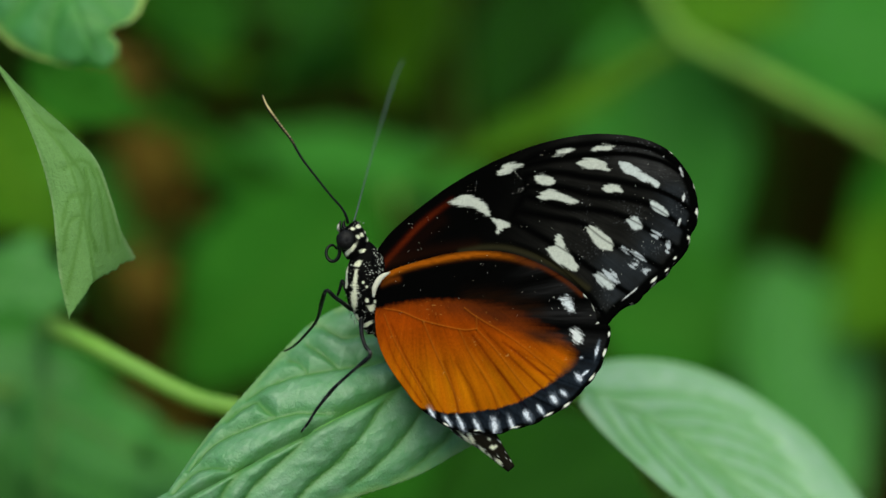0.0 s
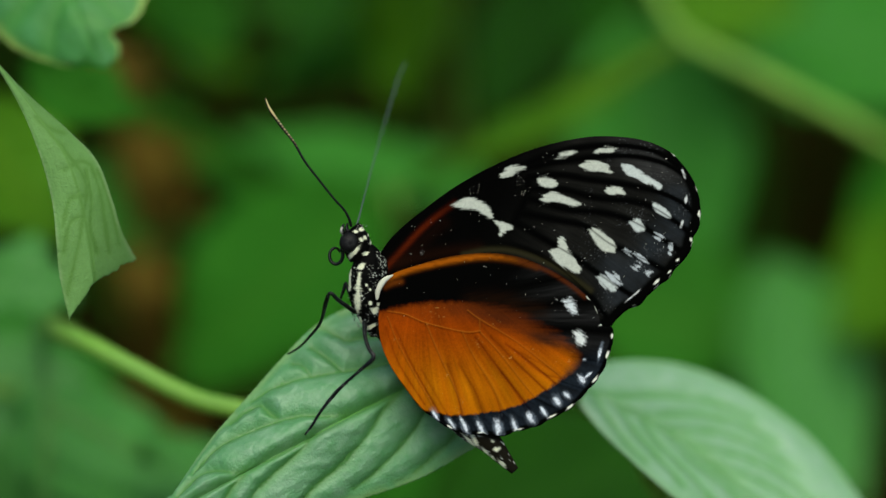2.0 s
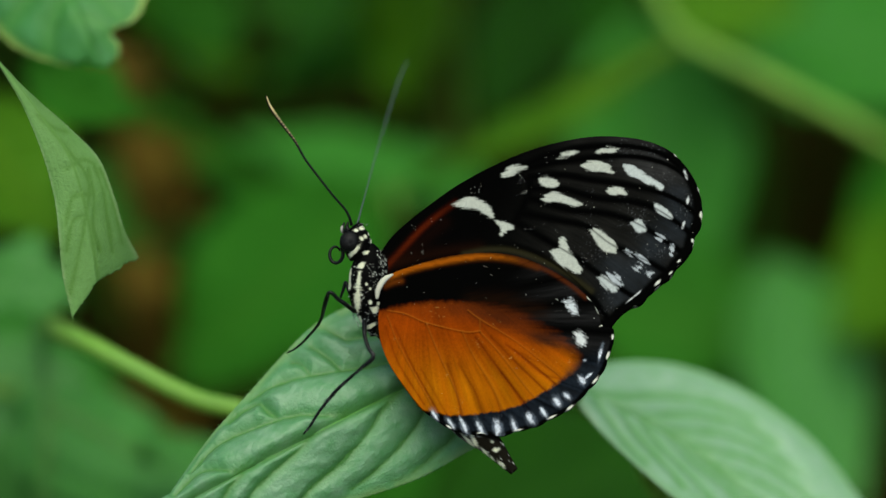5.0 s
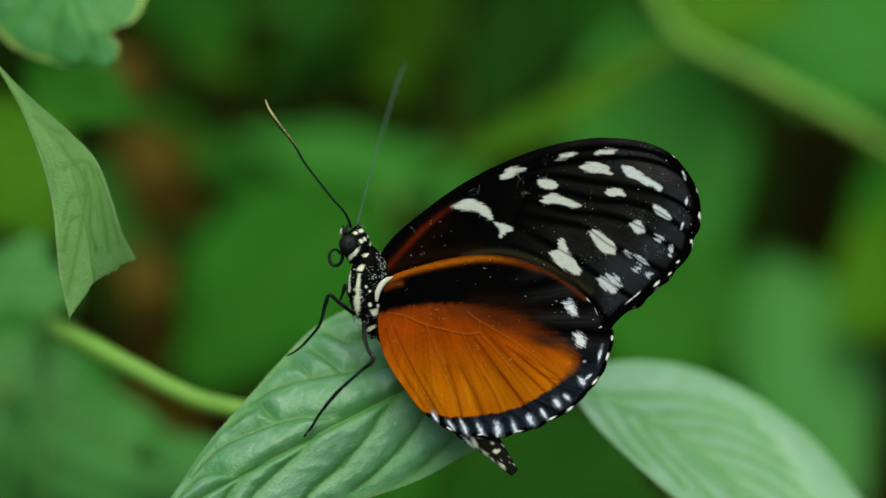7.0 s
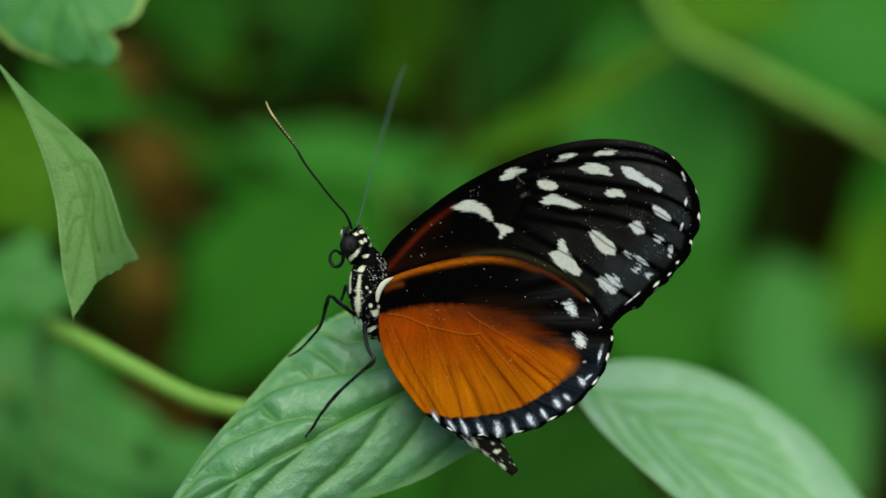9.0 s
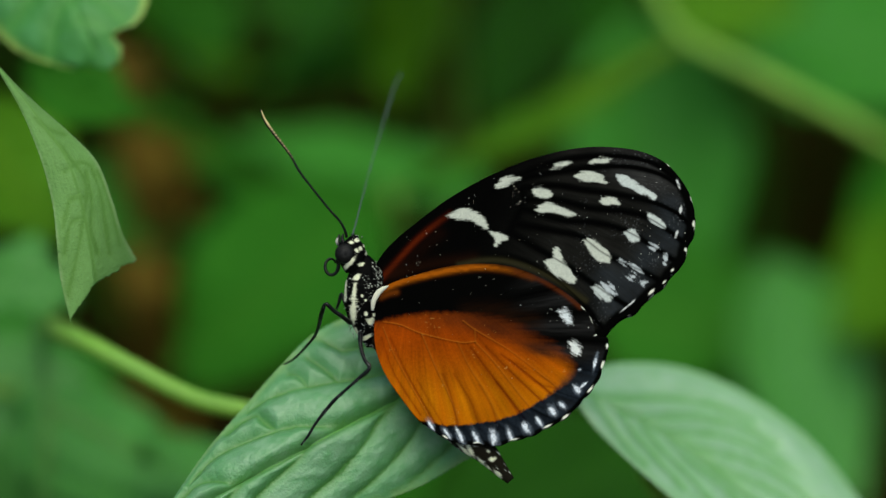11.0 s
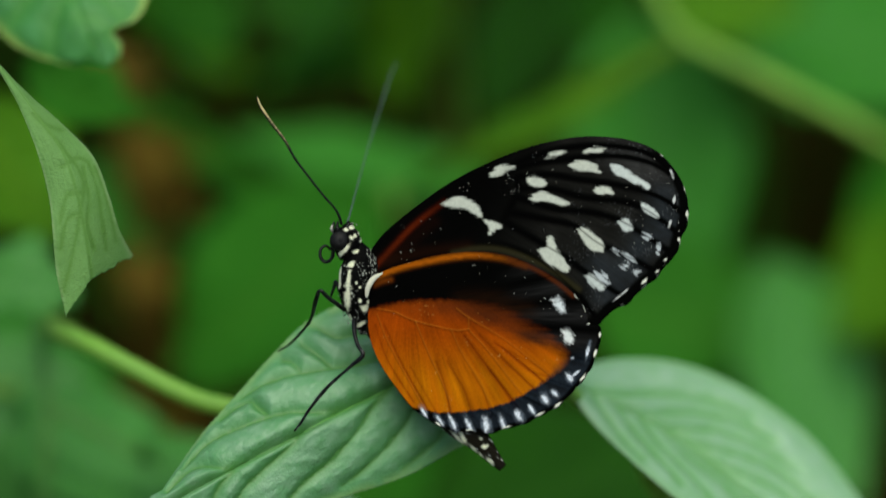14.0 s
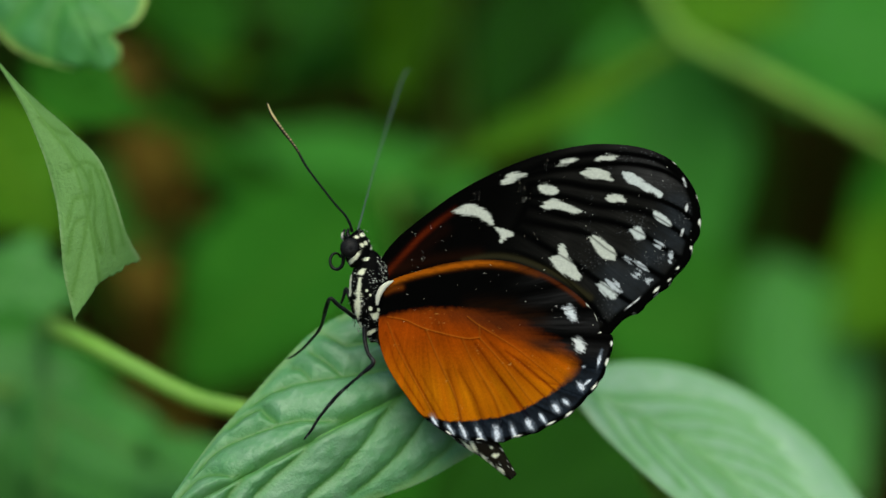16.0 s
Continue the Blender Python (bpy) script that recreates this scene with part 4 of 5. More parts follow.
def hind_paint(x, y):
    out = np.empty((*x.shape, 3))
    out[:] = BLACK
    fan = np.arctan2(y - 560, x - 660)
    # grey sheen of the outer black scales, put into the colour as rays
    rays = 0.5 + 0.5 * np.cos(fan * 46 + 0.6)
    out += np.array((0.011, 0.0108, 0.0105)) * (rays * step(880, 1000, x) * (0.3 + 1.2 * lattice(fan * 120, x / 30, 14)))[..., None]
    margin = step(690, 745, y + (x - 850) * 0.45) * step(560, 640, y)
    rim = inside(x, y, HIND_FRONT + HIND_BACK[::-1][1:-1])
    outer = step(9, 4, rim) * step(560, 600, y) * step(740, 800, x)
    out = cover(out, (0.012, 0.017, 0.023), 0.95 * margin * (0.3 + 0.9 * lattice(fan * 60, x / 40, 15)) * (0.7 + 0.6 * lattice(x / 3, y / 3, 17)))
    field = inside(x, y, ORANGE_FIELD) + (lattice(fan * 60, x / 40, 5) - 0.5) * 8 * step(780, 900, x) * step(660, 600, y) + (lattice(x / 2.4, y / 2.4, 6) - 0.5) * 2.5 + (lattice(x / 9, y / 9, 7) - 0.5) * 3
    edge = 3.0 + 16 * step(800, 930, x) * step(690, 620, y) + 5 * step(600, 560, y)
    amount = step(-edge, edge, field)
    # streaks that run from the cell to the margin, in two sizes
    down = np.arctan2(y - 430, x - 730)
    ring = np.hypot(x - 730, y - 430)
    low = step(570, 680, y)
    shade = 0.70 + 0.55 * (lattice(down * 26, ring / 150, 13) - 0.5) * (0.35 + 0.65 * low) + 0.2 * (lattice(down * 60, ring / 80, 18) - 0.5) * (0.4 + 0.6 * low)
    shade += 0.22 * (lattice(x / 38, y / 38, 16) - 0.5) + 0.16 * (lattice(x / 2.4, y / 2.4, 19) - 0.5) + 0.2 * (lattice(down * 190, ring / 28, 27) - 0.5) + 0.32 * low + 0.18 * step(820, 980, x) * step(560, 620, y)
    tone = ORANGE * shade[..., None]
    tone = tone * np.stack([np.ones_like(x), 1 + (0.82 * step(560, 690, y)) * (0.75 + 0.5 * lattice(down * 40, ring / 90, 20)), np.ones_like(x)], -1)
    out = out * (1 - amount[..., None]) + tone * amount[..., None]
    out = cover(out, BLACK, outer)
    smoke = np.exp(-(((x - 957) / 28) ** 2) - ((y - 597 - (x - 957) * 0.3) / 9) ** 2) * (0.6 + 0.8 * lattice(fan * 90, x / 20, 21))
    out = cover(out, (0.012, 0.008, 0.005), np.clip(0.9 * smoke, 0, 1))
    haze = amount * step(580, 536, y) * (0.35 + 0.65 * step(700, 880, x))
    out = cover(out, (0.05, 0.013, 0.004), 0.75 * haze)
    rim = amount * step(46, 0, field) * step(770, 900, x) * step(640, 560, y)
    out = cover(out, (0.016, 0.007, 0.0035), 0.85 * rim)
    brown = stroke(x, y, [(830, 528), (890, 530), (950, 550)], 16) * (1 - amount)
    out = cover(out, (0.016, 0.006, 0.002), 0.5 * brown * (0.4 + 0.9 * lattice(fan * 70, x / 25, 22)))
    band = stroke(x, y, [(676, 492), (690, 484), (720, 473), (780, 459), (850, 450), (905, 456), (945, 469)], 5.4)
    fade = (1 - 0.8 * step(800, 950, x)) * (0.7 + 0.5 * lattice(x / 9, y / 2.5, 23))
    out = cover(out, (0.34, 0.085, 0.003), np.clip(band * fade * 1.15, 0, 1))
    out = cover(out, (0.22, 0.05, 0.004), 0.5 * stroke(x, y, [(676, 503), (690, 497), (704, 494)], 5))
    out = cover(out, (0.085, 0.018, 0.004), 0.75 * stroke(x, y, [(915, 459), (960, 474), (1000, 498), (1030, 522)], 4))
    ridge = np.zeros_like(x)
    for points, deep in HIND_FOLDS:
        # folds are sunk, and their shading is darkened into the pigment too
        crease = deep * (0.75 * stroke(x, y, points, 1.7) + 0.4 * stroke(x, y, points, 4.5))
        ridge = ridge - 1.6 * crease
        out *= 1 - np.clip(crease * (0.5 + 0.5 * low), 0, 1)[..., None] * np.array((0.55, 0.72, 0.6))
    for points, size in HIND_VEINS:
        line = stroke(x, y, points, 1.0)
        out = cover(out, (0.46, 0.13, 0.010), 0.6 * size * line * amount)
        # shade line painted along the lower side of each vein
        out *= (1 - 0.35 * size * stroke(x, y - 2.2, points, 1.6) * amount)[..., None]
    dots = step(0.86, 0.95, lattice(x / 3.2, y / 3.2, 24)) * step(0.6, 0.8, lattice(x / 30, y / 30, 25)) * amount
    out = cover(out, (0.62, 0.30, 0.06), 0.4 * dots)
    flare = np.arctan2(y - 500, x - 900) * 3
    out = patch(out, x, y, [(990, 529), (1003, 524), (1012, 534), (1017, 547), (1010, 551), (999, 543)], (0.72, 0.77, 0.76), flare, 201, 9.0, 1.6)
    out = patch(out, x, y, [(1010, 584), (1022, 582), (1031, 593), (1030, 606), (1022, 610), (1014, 598)], (0.74, 0.77, 0.72), flare, 211, 9.0, 1.6)
    for i, (cx, cy, a, b, turn) in enumerate(HIND_DASHES):
        loose = 0.45 + 0.75 * lattice(x / 2.4, y / 2.4, i + 300)
        out = cover(out, (0.30, 0.36, 0.42), 0.4 * oval(x, y, cx, cy, a * 1.1, b * 1.5, turn, 0.6, seed=i + 330, fray=2.2) * loose)
        out = cover(out, (0.74, 0.79, 0.83), np.clip(oval(x, y, cx, cy, a * 0.92, b * 0.74, turn, 0.35, seed=i + 30, fray=2.4) * loose * 1.1, 0, 1))
    for i, (cx, cy, a, b, turn) in enumerate(HIND_EDGE):
        out = cover(out, (0.8, 0.8, 0.66), oval(x, y, cx, cy, a * 0.9, b * 0.75, turn, 0.35, seed=i + 50, fray=2.0))
    rib = np.exp(-((np.cos(fan * 23 + 0.3) / 0.10) ** 2)) * (1 - amount) * step(880, 960, x)
    out *= (1 - 0.5 * rib)[..., None]
    return out, ridge + 0.4 * rib


def near_fore(x, y):
    return -1.2 + 0.8 * step(670, 1230, x) + 0.12 * np.sin((x + y) / 90)


def near_hind(x, y):
    return -2.2 + 0.8 * step(670, 1080, x) + 0.12 * np.sin((x - y) / 70)


wing("forewing", FORE_FRONT, FORE_BACK, 500, 280, fore_paint, near_fore, "black forewing with white spots and a red-brown streak", [])
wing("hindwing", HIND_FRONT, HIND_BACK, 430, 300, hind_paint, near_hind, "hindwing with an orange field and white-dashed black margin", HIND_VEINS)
wing("forewing", FORE_FRONT, FORE_BACK, 130, 70, fore_paint, lambda x, y: 1.5 - 1.0 * step(670, 1230, x), "far black forewing with white spots", [], flap=0.5)
wing("hindwing", HIND_FRONT, HIND_BACK, 120, 80, hind_paint, lambda x, y: 2.1 - 1.2 * step(670, 1080, x), "far hindwing with an orange field", [], flap=0.4)


def coat(verts, marks, colour=(0.0016, 0.0015, 0.0014), mark=(0.72, 0.74, 0.52), speck=0.0, seed=3):
    """Black hair with pale marks (plan ovals) and a few pale scales, per vertex."""
    k = 1 + verts[:, 1] / REACH
    x, y = verts[:, 0] / UNIT / k + 784, 441 - verts[:, 2] / UNIT / k
    out = np.empty((len(verts), 3))
    out[:] = colour
    for i, (cx, cy, a, b, turn) in enumerate(marks):
        out = cover(out, mark, oval(x, y, cx, cy, a * 0.92, b * 0.88, turn, 0.25, seed=i + seed, fray=2.4))
    if speck:
        grain = step(0.90 - speck, 0.96 - speck, lattice(x / 1.8, y / 1.8, 77) * 0.7 + lattice(x / 12, y / 12, 78) * 0.3)
        out = cover(out, (0.45, 0.47, 0.40), grain)
    return out


def body_part(name, points, radii, marks, label="", sides=64, n=90, flat=1.0, speck=0.0, material=None, parent=None, colour=(0.0016, 0.0015, 0.0014)):
    path = spline(places(points), n)
    r = np.interp(np.linspace(0, 1, n), np.linspace(0, 1, len(radii)), radii) * UNIT
    v, f = tube(path, r, sides, flat)
    return part(name, v, f, material or FUR, parent or butterfly, label, coat(np.asarray(v), marks, colour, speck=speck), PIVOT)


HEAD_MARKS = [(623, 405, 4.6, 4.2, 0), (634, 401, 5.2, 4.2, 0), (634, 419, 4, 4.6, 0), (640, 416, 3.6, 5, 0), (621, 442, 16, 4.6, -50), (599, 411, 3.4, 11, 12), (641, 444, 6, 5.4, 0), (647, 411, 2.4, 3.4, 0), (651, 425, 2.4, 4.4, 0)]
THORAX_MARKS = [(641, 444, 6, 5.5, 0), (634, 467, 7.6, 5.6, -28), (613, 484, 3.0, 32, 2), (629, 492, 4.4, 17, 4), (627, 527, 6.4, 31, 3), (631, 567, 4.4, 11, 0), (652, 573, 10, 4.6, -24), (658, 544, 6.6, 8, 15), (650, 532, 4, 4.4, 0), (664, 534, 3, 3, 0), (667, 561, 4, 3, 0), (643, 500, 2.5, 3, 0), (649, 508, 2, 3, 0)]
head = body_part("head", [(632, 392, 0), (629, 402, 0), (627, 420, 0), (628, 438, 0), (632, 456, 0)], [4, 19, 25, 24, 18], HEAD_MARKS, "black head dotted with white", flat=0.95, n=70)
thorax = body_part("thorax", [(636, 430, 0), (646, 450, 0), (647, 485, 0), (647, 518, 0), (651, 552, 0), (655, 578, 0), (656, 592, 0)], [12, 27, 35, 36, 32, 20, 6], THORAX_MARKS, "black thorax with cream stripes", flat=0.8, speck=0.10, sides=130, n=220)
body_part("abdomen", [(656, 560, 0), (706, 616, 0), (766, 684, 0), (822, 748, 0), (860, 779, 0.1), (884, 806, 0.2), (905, 830, 0.3)], [18, 18, 18, 24, 27, 20, 8],
          [(833, 775, 12, 3.5, 62), (829, 783, 22, 3.4, 50), (853, 797, 13, 4, 58), (866, 809, 6, 4, 50), (883, 819, 10, 5.5, 52), (858, 811, 24, 3.2, 36), (874, 792, 6, 4, -20), (866, 778, 4, 2, 50)], "dark brown abdomen with cream flecks", flat=0.6, speck=0.12, colour=(0.010, 0.0085, 0.005))
v, f = tube(spline(places([(690, 482, -2.4), (674, 492, -2.7), (664, 508, -2.9), (661, 526, -2.8)]), 24), np.array([1.2, 2.6, 3.8, 4.4, 4.8, 5.0, 5.0, 4.8, 4.4, 4.0, 3.3, 2.4]).repeat(2) * UNIT, 14, 0.6)
part("wing_cover", v, f, FUR, thorax, "cream crescent at the wing base", np.broadcast_to((0.60, 0.60, 0.46), (len(v), 3)), PIVOT)


def ball(cx, cy, d, rx, ry, rd, n=28):
    """A rounded lump on the plan."""
    u, w = np.linspace(0, np.pi, n), np.linspace(0, 2 * np.pi, n * 2, endpoint=False)
    c = at(cx, cy, d)
    pts = np.stack([np.sin(u)[:, None] * np.cos(w) * rx * UNIT + c[0], np.cos(u)[:, None] * np.ones_like(w) * -rd * UNIT + c[1], np.sin(u)[:, None] * np.sin(w) * ry * UNIT + c[2]], -1)
    faces = [(i * 2 * n + j, (i + 1) * 2 * n + j, (i + 1) * 2 * n + (j + 1) % (2 * n), i * 2 * n + (j + 1) % (2 * n)) for i in range(n - 1) for j in range(2 * n)]
    return pts.reshape(-1, 3), faces


v, f = ball(667, 470, -0.4, 17, 28, 20)
part("wing_joint", v, f, FUR, thorax, "black furry wing joint", coat(v, [], speck=0.22), PIVOT)
for name, d in (("eye", -1.35), ("eye", 1.35)):
    v, f = ball(612, 425, d, 17, 18, 12)
    k = 1 + v[:, 1] / REACH
    ring = np.hypot(v[:, 0] / UNIT / k + 784 - 614, 441 - v[:, 2] / UNIT / k - 424)
    # dark facets; the broken ring highlight is painted into their tone
    tone = 0.0025 + 0.024 * np.exp(-((ring - 6) / 2.5) ** 2) * lattice(v[:, 0] * 2.6e4, v[:, 2] * 2.6e4, 5) + 0.012 * lattice(v[:, 0] * 9e3, v[:, 2] * 9e3, 4)
    part(name, v, f, EYE, head, "dark grey compound eye", tone[:, None] * np.array((1.0, 1.0, 0.95)), PIVOT)


def limb(name, parent, points, radii, label="", pale=None, sides=10, n=60, colour=(0.003, 0.003, 0.003), spines=0):
    path = spline(places(points), n)
    r = np.interp(np.linspace(0, 1, n), np.linspace(0, 1, len(radii)), radii) * UNIT
    v, f = tube(path, r, sides)
    v = np.asarray(v)
    c = np.empty((len(v), 3))
    c[:] = colour
    if pale is not None:
        across = (v[:, 0] - np.repeat(path[:, 0], sides)) / np.repeat(r, sides)
        c = pale(np.repeat(np.linspace(0, 1, n), sides), c, across)
    rng = np.random.default_rng(spines + len(points))
    pricks = []
    for _ in range(spines):
        i = rng.integers(n // 4, n - 2)
        way = path[i + 1] - path[i - 1]
        way /= np.linalg.norm(way)
        out = np.cross(way, rng.normal(0, 1, 3))
        out /= np.linalg.norm(out)
        tip = path[i] + out * (r[i] + rng.uniform(1.5, 4.0) * UNIT) + way * rng.uniform(2, 5) * UNIT
        foot_ring = [path[i] + out * r[i] * 0.6 + way * 1.1 * UNIT * math.cos(a) + np.cross(way, out) * 1.1 * UNIT * math.sin(a) for a in (0, 2.1, 4.2)]
        pricks.append((np.array([*foot_ring, tip]), [(0, 1, 3), (1, 2, 3), (2, 0, 3)]))
    if spines:
        v, f = merge([(v, f), *pricks])
        c = np.vstack([c, np.tile((0.02, 0.02, 0.018), (4 * spines, 1))])
    return part(name, v, f, HORN, parent, label, c, PIVOT)


def speckled(s, c, across):
    return cover(c, (0.42, 0.44, 0.42), 0.5 * step(0.72, 0.9, lattice(s * 170, across * 2 + 3, 9)) * (0.35 + 0.65 * step(0.55, 0.85, s)))


def banded(s, c, across):
    rim = step(0.58, 0.72, s) * step(-0.35, 0.15, across) * step(1.0, 0.985, s)
    dash = step(0.5, 0.75, np.abs((s * 46) % 1 - 0.5) * 2 + 0.75 * step(0.80, 0.93, s))
    return cover(c, (0.58, 0.47, 0.20), rim * dash)


limb("antenna", head, [(616, 396, -0.6), (612, 382, -0.9), (603, 366, -1.1), (585, 346, -1.3), (558, 312, -1.5), (533, 279, -1.6), (515, 247, -1.6), (490, 214, -1.6), (472, 188, -1.5), (464, 168, -1.4)],
     [2.8, 2.1, 1.9, 1.9, 1.9, 2.0, 2.2, 2.6, 3.0, 3.2, 1.6], "black antenna with a tawny banded tip", banded, n=208)
limb("antenna", head, [(625, 396, 1.0), (631, 376, 3.0), (643, 330, 8), (665, 250, 16), (694, 155, 24), (703, 128, 26), (714, 106, 28)], [1.7, 1.2, 1.1, 1.2, 1.4, 1.8, 1.3], "grey antenna", None, n=90, colour=(0.07, 0.11, 0.085))
limb("mid_leg", thorax, [(622, 548, -1.6), (606, 536, -3.0), (592, 526, -3.6), (578, 514, -4.0), (571, 530, -2.8), (561, 566, 0.5), (541, 592, 3.2), (522, 611, 5.2), (503, 622, 6.6)], [4.4, 3.8, 3.4, 3.8, 2.8, 2.7, 2.4, 2.2, 1.6], "jointed black leg", speckled, spines=26)
limb("hind_leg", thorax, [(639, 566, -1.8), (640, 590, -3.4), (646, 612, -4.6), (655, 629, -5.4), (632, 650, -5.0), (596, 682, -4.0), (574, 707, -3.4), (558, 728, -3.2), (546, 748, -3.0), (533, 765, -2.6)], [4.4, 3.8, 3.3, 4.0, 2.6, 2.8, 3.5, 2.7, 2.6, 1.8], "jointed black leg planted on the leaf", speckled, spines=34)
limb("foreleg", thorax, [(622, 532, 1.2), (612, 512, 2.2), (606, 497, 2.6), (602, 510, 2.8), (597, 524, 3.0)], [4, 3.5, 3.2, 3, 2.2], "folded black leg")
limb("palp", head, [(609, 412, -0.5), (600, 404, -1.4), (603, 391, -1.2)], [5, 4.5, 1.5], "palp with a pale front", lambda s, c, across: cover(c, (0.5, 0.5, 0.4), 0.9 * step(0.1, -0.3, across) * step(0.1, 0.2, s) * step(0.8, 0.7, s)))
limb("palp", head, [(614, 410, 0.5), (608, 400, 0.6), (610, 390, 0.6)], [5, 4, 1.5])
turns = [(588 + (16.5 - 0.9 * w) * math.sin(w) * 0.86, 447 - (18.5 - 0.9 * w) * math.cos(w), -0.5 + 0.18 * w) for w in np.linspace(0.9, 7.4, 26)]
limb("proboscis", head, [(604, 440, -0.5), *turns], [3.6, 3.4, 3.2, 3.0, 2.8, 2.4, 1.8], "coiled black proboscis", None, n=120)


def hairs():
    """Short upright hairs on head and body."""
    rng = np.random.default_rng(5)
    verts, faces, tone = [], [], []
    for cx, cy, rx, ry, count in ((627, 420, 27, 30, 90), (642, 510, 30, 70, 260), (668, 545, 22, 30, 120), (668, 470, 20, 30, 150), (650, 500, 24, 50, 120)):
        for _ in range(count):
            a, z = rng.uniform(0, 2 * np.pi), rng.uniform(-1, 0.3)
            n = np.array((math.cos(a) * math.sqrt(1 - z * z), z, math.sin(a) * math.sqrt(1 - z * z)))
            p = at(cx, cy, 0) + n * np.array((rx, 0.9 * rx, ry)) * UNIT * 0.98
            n = n + rng.normal(0, 0.35, 3) + np.array((0.3, 0, -0.2))
            n /= np.linalg.norm(n)
            s = np.cross(n, (0.3, 0.9, 0.1))
            s *= 0.55 * UNIT / np.linalg.norm(s)
            u = np.cross(n, s)
            long = rng.uniform(3, 7) * UNIT
            i = len(verts)
            verts += [p + s, p - s * 0.5 + u * 0.9, p - s * 0.5 - u * 0.9, p + n * long]
            faces += [(i, i + 1, i + 3), (i + 1, i + 2, i + 3), (i + 2, i, i + 3)]
            light = 0.42 if rng.random() < 0.35 else 0.008
            tone += [(light, light, light * 0.9)] * 4
    ob = part("hair", np.array(verts), faces, FUR, butterfly, "short black and pale body hair", np.array(tone), PIVOT)
    ob["kind"] = "stuff"


def pollen():
    """Pale grains dusted over the near wings."""
    rng = np.random.default_rng(8)
    pieces = []
    x, y = 900.0, 500.0
    while len(pieces) < 215:
        if rng.random() < 0.7:
            x, y = rng.uniform(690, 1225), rng.uniform(245, 750)
        else:
            x, y = x + rng.normal(0, 5), y + rng.normal(0, 5)
        on_hind = inside(np.array([x]), np.array([y]), HIND_FRONT + HIND_BACK[::-1][1:-1])[0] > 6
        on_fore = inside(np.array([x]), np.array([y]), FORE_FRONT + FORE_BACK[::-1][1:-1])[0] > 6
        if not (on_hind or on_fore) or (y > 560 and rng.random() < 0.8) or (on_hind and rng.random() < 0.55):
            continue
        d = float((near_hind if on_hind else near_fore)(np.array(x), np.array(y))) - 0.12
        r = rng.choice([0.45, 0.62, 0.8, 1.1], p=[0.45, 0.3, 0.18, 0.07])
        c = at(x, y, d)
        o = np.array([(1, 0, 0), (-1, 0, 0), (0, 1, 0), (0, -1, 0), (0, 0, 1), (0, 0, -1)]) * rng.uniform(0.6, 1.3, (6, 1)) * r * UNIT
        pieces.append((c + o, [(0, 2, 4), (2, 1, 4), (1, 3, 4), (3, 0, 4), (2, 0, 5), (1, 2, 5), (3, 1, 5), (0, 3, 5)]))
    v, f = merge(pieces)
    ob = part("pollen_grains", v, f, POLLEN, butterfly, "pale pollen dust on the wings", None, PIVOT, smooth=False)
    ob["kind"] = "stuff"


hairs()
pollen()


# ---- what moves: leaves sway in the breeze, and the butterfly with its leaf ----
def sway(rows):
    """Rows of seconds, shift to the right and down in plan units, turn in degrees and millimetres away, as rows of seconds and a pose."""
    return [(t, Matrix.Translation((x * UNIT, d / 1000, -y * UNIT)) @ pose(0, 0, 0, 0, turn, 0)) for t, x, y, turn, d in rows]


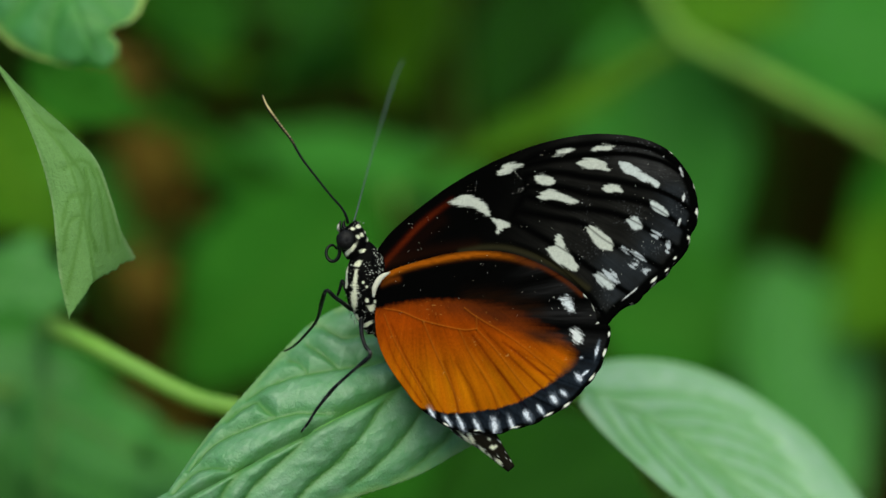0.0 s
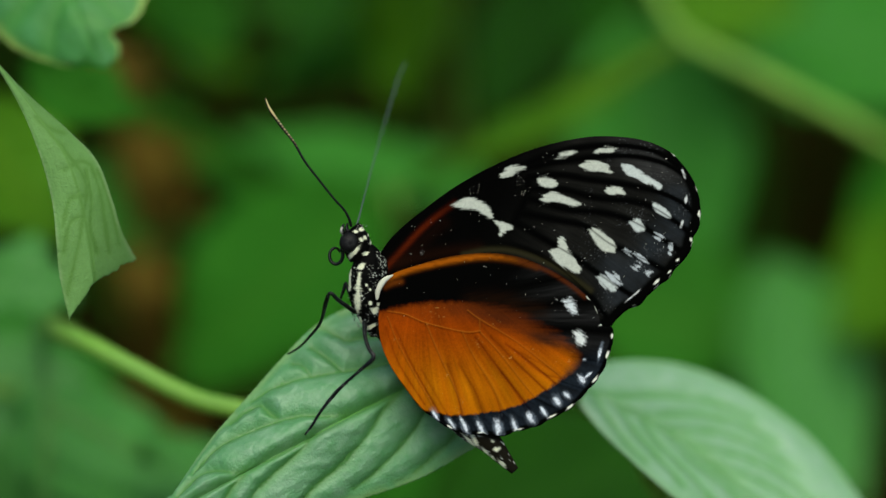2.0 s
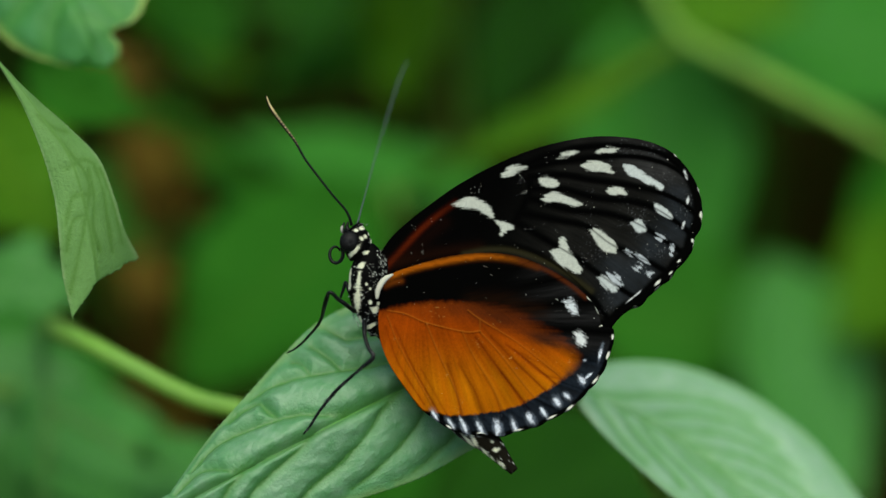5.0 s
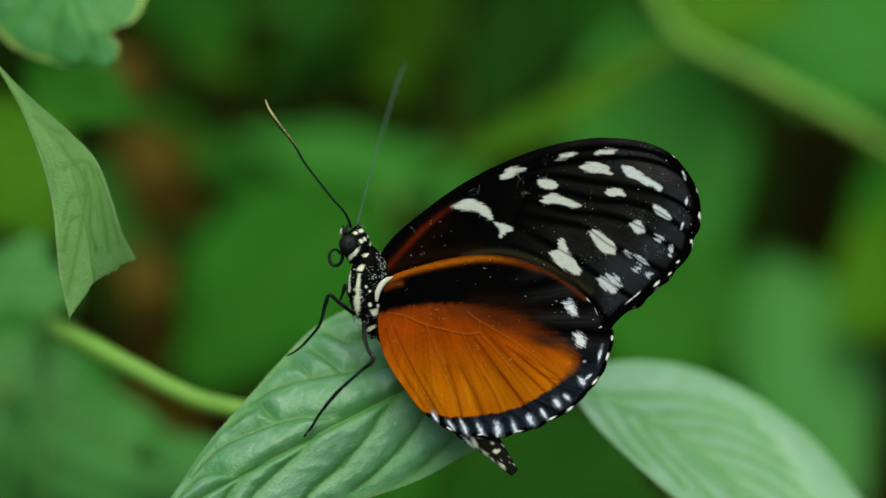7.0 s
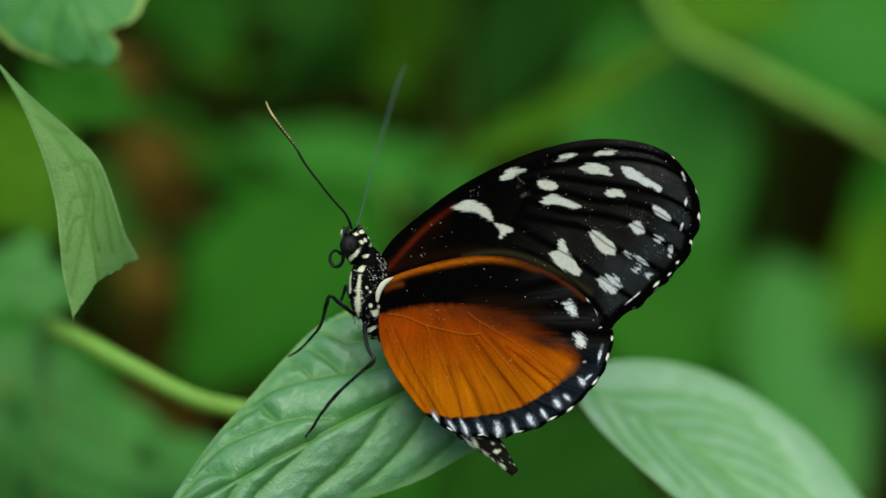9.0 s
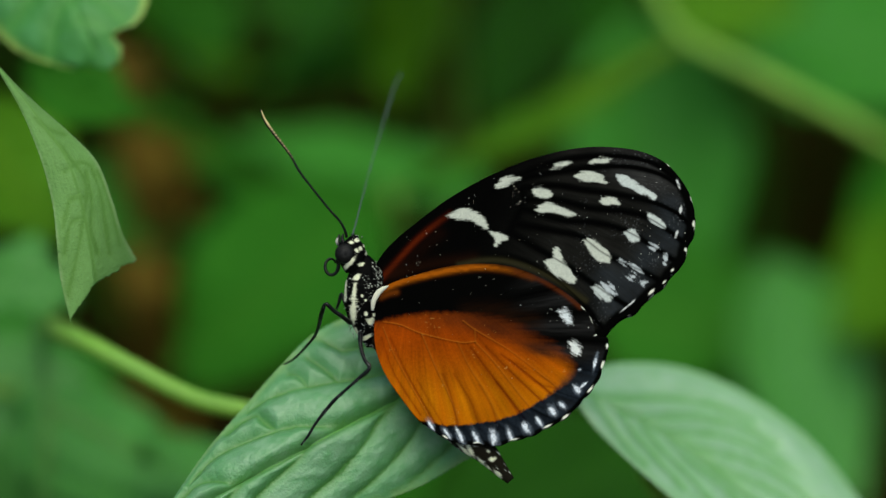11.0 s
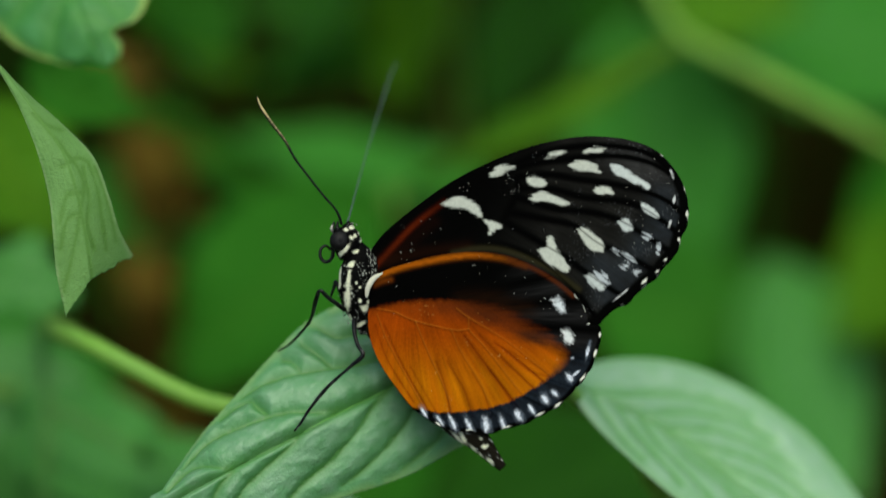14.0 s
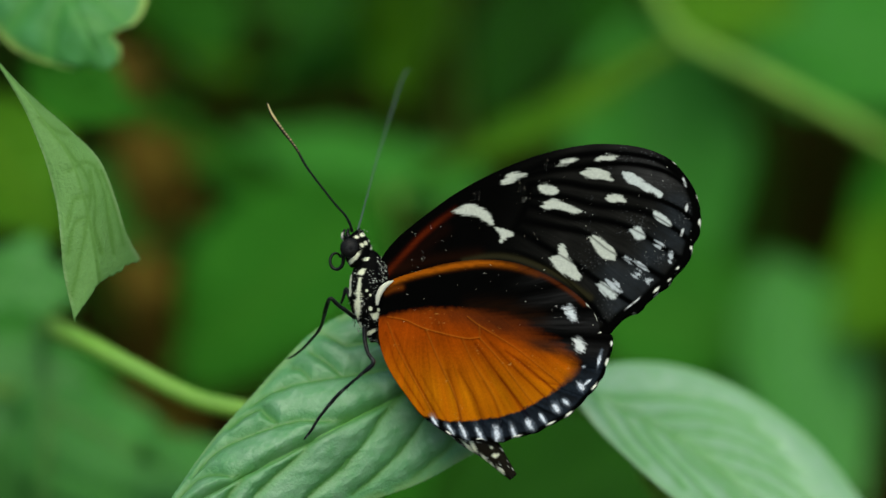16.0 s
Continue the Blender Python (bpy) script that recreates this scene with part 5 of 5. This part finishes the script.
def motions():
    """Each pose is the thing's place at rest, shifted on the stage."""
    breeze = sway([(0, 0, 0, 0, -0), (0.5, 1.9, -0, -0.03, 0.5), (1, 4.5, -0.7, -0.01, 0.8), (1.5, 9, 1.2, -0.01, 0.3), (2, 5.8, 4.5, -0.16, 0.7), (2.5, 8.9, 2.9, -0.09, 0.4), (3, 4.3, 16.3, -0.32, 2), (3.5, 8.9, 14.6, -0.07, 0.5), (4, 3.6, 13.6, -0.15, 1.4), (4.2, 5.1, 4.8, 0.23, -1), (6.3, 5.9, 9.7, -0.07, 1.5), (6.5, -2.4, 12.7, -0.3, 1.8), (7, 5.4, 7.3, -0.1, -0), (7.5, 7.3, 19.1, 0.05, 1.2)])
    breeze += sway([(8, 22.1, -1.7, -0.03, -0.8), (8.5, 19.7, 1, 0.11, -1.1), (9, 6.2, 8.9, -0.18, 1.1), (9.2, 9.4, 8.8, -0.2, -1.8), (11.5, -3.7, 25.3, -0.29, 2), (12, -3.1, 21.6, -0.03, 1.1), (12.4, 5, 15.7, 0.07, -1.5), (12.5, 12.1, 1.6, 0.07, -1.5), (12.6, 48.7, -28.4, 0.15, -1.2), (12.7, 63.1, -24.9, 0.9, -0.8), (12.8, 85.3, -12.1, 1.1, -0.5), (12.9, 68.6, -13, 0.8, -0.2), (13, 24.8, -14.1, 0.45, 0.2)])
    breeze += sway([(13.1, 6.2, -1.5, 0.57, -0.3), (13.2, 15.6, 13.4, 0.8, -0.8), (13.3, 43.8, 6.5, 0.82, -1.3), (13.4, 56.5, -39.5, 0.95, -1.8), (13.5, 58.1, -61.3, 1.07, -2.3), (13.6, 51.6, -20.3, 0.89, -1.3), (13.7, 37.2, 23.6, 1.3, -0.2), (13.8, 20.4, 48.6, 1.5, 0.9), (13.9, 0, 26.5, 0.9, 2), (14, -13.8, 1.9, 0.15, 3.1), (14.1, 6.7, -11.5, 0.23, 2.5), (14.2, 24, 15.8, 0.7, 1.9), (14.3, 27, 37.1, 0.9, 1.2), (14.4, 11.7, -1.2, 0.47, 0.6)])
    breeze += sway([(14.5, -1.1, -17.7, 0.55, 0), (14.6, 1.6, -5.6, 0.55, 0.2), (14.7, 19.6, 16.6, 0.55, 0.4), (14.8, 30.4, 27.6, 0.55, 0.5), (14.9, 20.1, 6.4, 0.55, 0.7), (15, 10.7, -12.8, 0.55, 0.9), (15.1, -0.4, -9.1, 0.53, 0.9), (15.2, 4.7, 8.8, 0.51, 1), (15.3, 13.8, 22.6, 0.49, 1), (15.4, 13.8, 14.2, 0.47, 1.1), (15.5, 8.7, 5.8, 0.45, 1.1), (15.6, 1.6, 5.8, 0.45, 1.1), (15.7, 5.7, 10.9, 0.45, 1.1), (15.8, 4.7, 22, 0.45, 1.1), (15.9, 9.7, 17.9, 0.45, 1.1), (16, 5.3, 15.6, 0.33, 1.2)])
    hang = sway([(0, 0, 0, 0, -0), (0.5, -0.3, 1.1, -0.2, 0.5), (1, 1.6, 0.6, -0.22, 0.5), (1.5, 5.6, 1.7, -0.22, 1), (2, 1.4, 1.3, 0.17, 0.3), (2.5, 0.6, 0, 0.12, -1.8), (3, 1.4, 3.7, 0.15, -0.3), (3.5, 1.6, 3.9, 0.36, -0.9), (4, 3, 3.3, -0.01, 0.2), (4.2, 10.8, 1.5, 0.01, 0.1), (6.5, -3.2, 1.3, -0.03, -1.1), (7, 0.8, 1.5, -0.05, -0.2), (7.5, 5.2, 3.6, -0.19, -0)])
    hang += sway([(8, 11.4, 0.2, -0.41, 1.1), (8.5, 7.4, 0.6, -0.31, 0.1), (9, 2.8, 2, -0.36, 0.9), (11.5, -0.9, 6, -0.08, -0.2), (12, -5.6, 5.1, -0.03, -1.6), (12.5, 0.1, 1.4, 0.17, 1), (12.6, 25.5, -0.3, 0.21, 1.2), (12.7, 48.1, -0.1, 0.25, 1.5), (12.8, 73.7, -1.8, 0.28, 1.7), (12.9, 44.8, 3.4, 0.32, 1.9), (13, 18.7, -1.6, 0.36, 2.2), (13.1, -5.2, 5.1, 0.39, 1.8)])
    hang += sway([(13.2, 15.2, 12.6, 0.43, 1.4), (13.3, 24.4, 3, 0.47, 1.1), (13.4, 41.8, -6.7, 0.51, 0.7), (13.5, 30.2, -11.9, 0.55, 0.3), (13.6, 51.7, -5.2, 0.51, 0.3), (13.7, 55.5, 7, 0.48, 0.3), (13.8, 39, 11.1, 0.44, 0.2), (13.9, 3.4, 11.1, 0.4, 0.2), (14, -2.8, -4.7, 0.36, 0.2), (14.5, -1.2, -6.3, 0.37, 0.1), (15, 10.8, -4.3, 0.09, 1.8), (15.5, 8, 0.5, -0.09, 1.1), (16, 6.2, 3.8, -0.27, 0.7)])
    twig = sway([(0, 0, 0, 0, -0), (0.5, 1.1, 0.4, 0, -0), (1, 1.5, -0, 0, -0), (1.5, 2.6, 1.6, 0, -0), (2, 0.7, 2, 0, -0), (2.5, 3.1, 1.9, 0, -0), (3, 1.9, 4.6, 0, -0), (3.5, 2.2, 7.7, 0, -0), (4, 1.5, 5.4, 0, -0), (6.5, 0.8, 3.1, 0, -0), (7, 1.9, 3.1, 0, -0), (7.5, 2.7, 6.2, 0, -0)])
    twig += sway([(8, 7.9, -0, 0, -0), (8.5, 5.3, 2.7, 0, -0), (9, 2.3, 2, 0, -0), (11.5, 0.4, 8.5, 0, -0), (12, 0, 8.9, 0, -0), (12.5, 0.4, 8.5, 0, -0), (13, 8, 2.4, 0, -0), (13.5, 16.3, -5.2, 0, -0), (14, -3.5, -1.5, 0, -0), (14.5, 0.3, -3.8, 0, -0), (15, 3.4, -3.8, 0, -0), (15.5, 3.8, -0, 0, -0), (16, 2.6, 6.2, 0, -0)])
    edge = sway([(0, 0, 0, 0, -0), (0.5, 0, 0.9, 0, -0), (1, 0.4, -0.5, 0, -0), (1.5, 1.5, 2.6, 0, -0), (2, 1.5, 1.6, 0, -0), (2.5, 0.5, 2, 0, -0), (3, 0.4, 2.3, 0, -0), (3.5, 1.5, 2.6, 0, -0), (4, 1.5, 0.7, 0, -0), (6.5, 1.5, 0.5, 0, -0), (7, 0.4, 1.6, 0, -0), (7.5, -0, 2.6, 0, -0)])
    edge += sway([(8, -0, 2, 0, -0), (8.5, 0.5, 2.6, 0, -0), (9, 0, 0.5, 0, -0), (11.5, 5.1, 6.6, 0, -0), (12, 3.1, 4.6, 0, -0), (12.5, 6.1, 6.6, 0, -0), (13, 10.7, 6.6, 0, -0), (13.5, 10.2, 4.1, 0, -0), (14, 4.6, -0.5, 0, -0), (14.5, 3.1, -2.5, 0, -0), (15, 4.6, 2.1, 0, -0), (15.5, 3.6, 4.6, 0, -0), (16, 3.6, 6.1, 0, -0)])
    for ob, rows in ((butterfly, breeze), (perch_leaf, breeze), (drooping_leaf, hang), (side_leaf, twig), (edge_leaf, edge)):
        rest = ob.matrix_basis.copy()
        walk(ob, [(t, rest @ m) for t, m in rows])


motions()
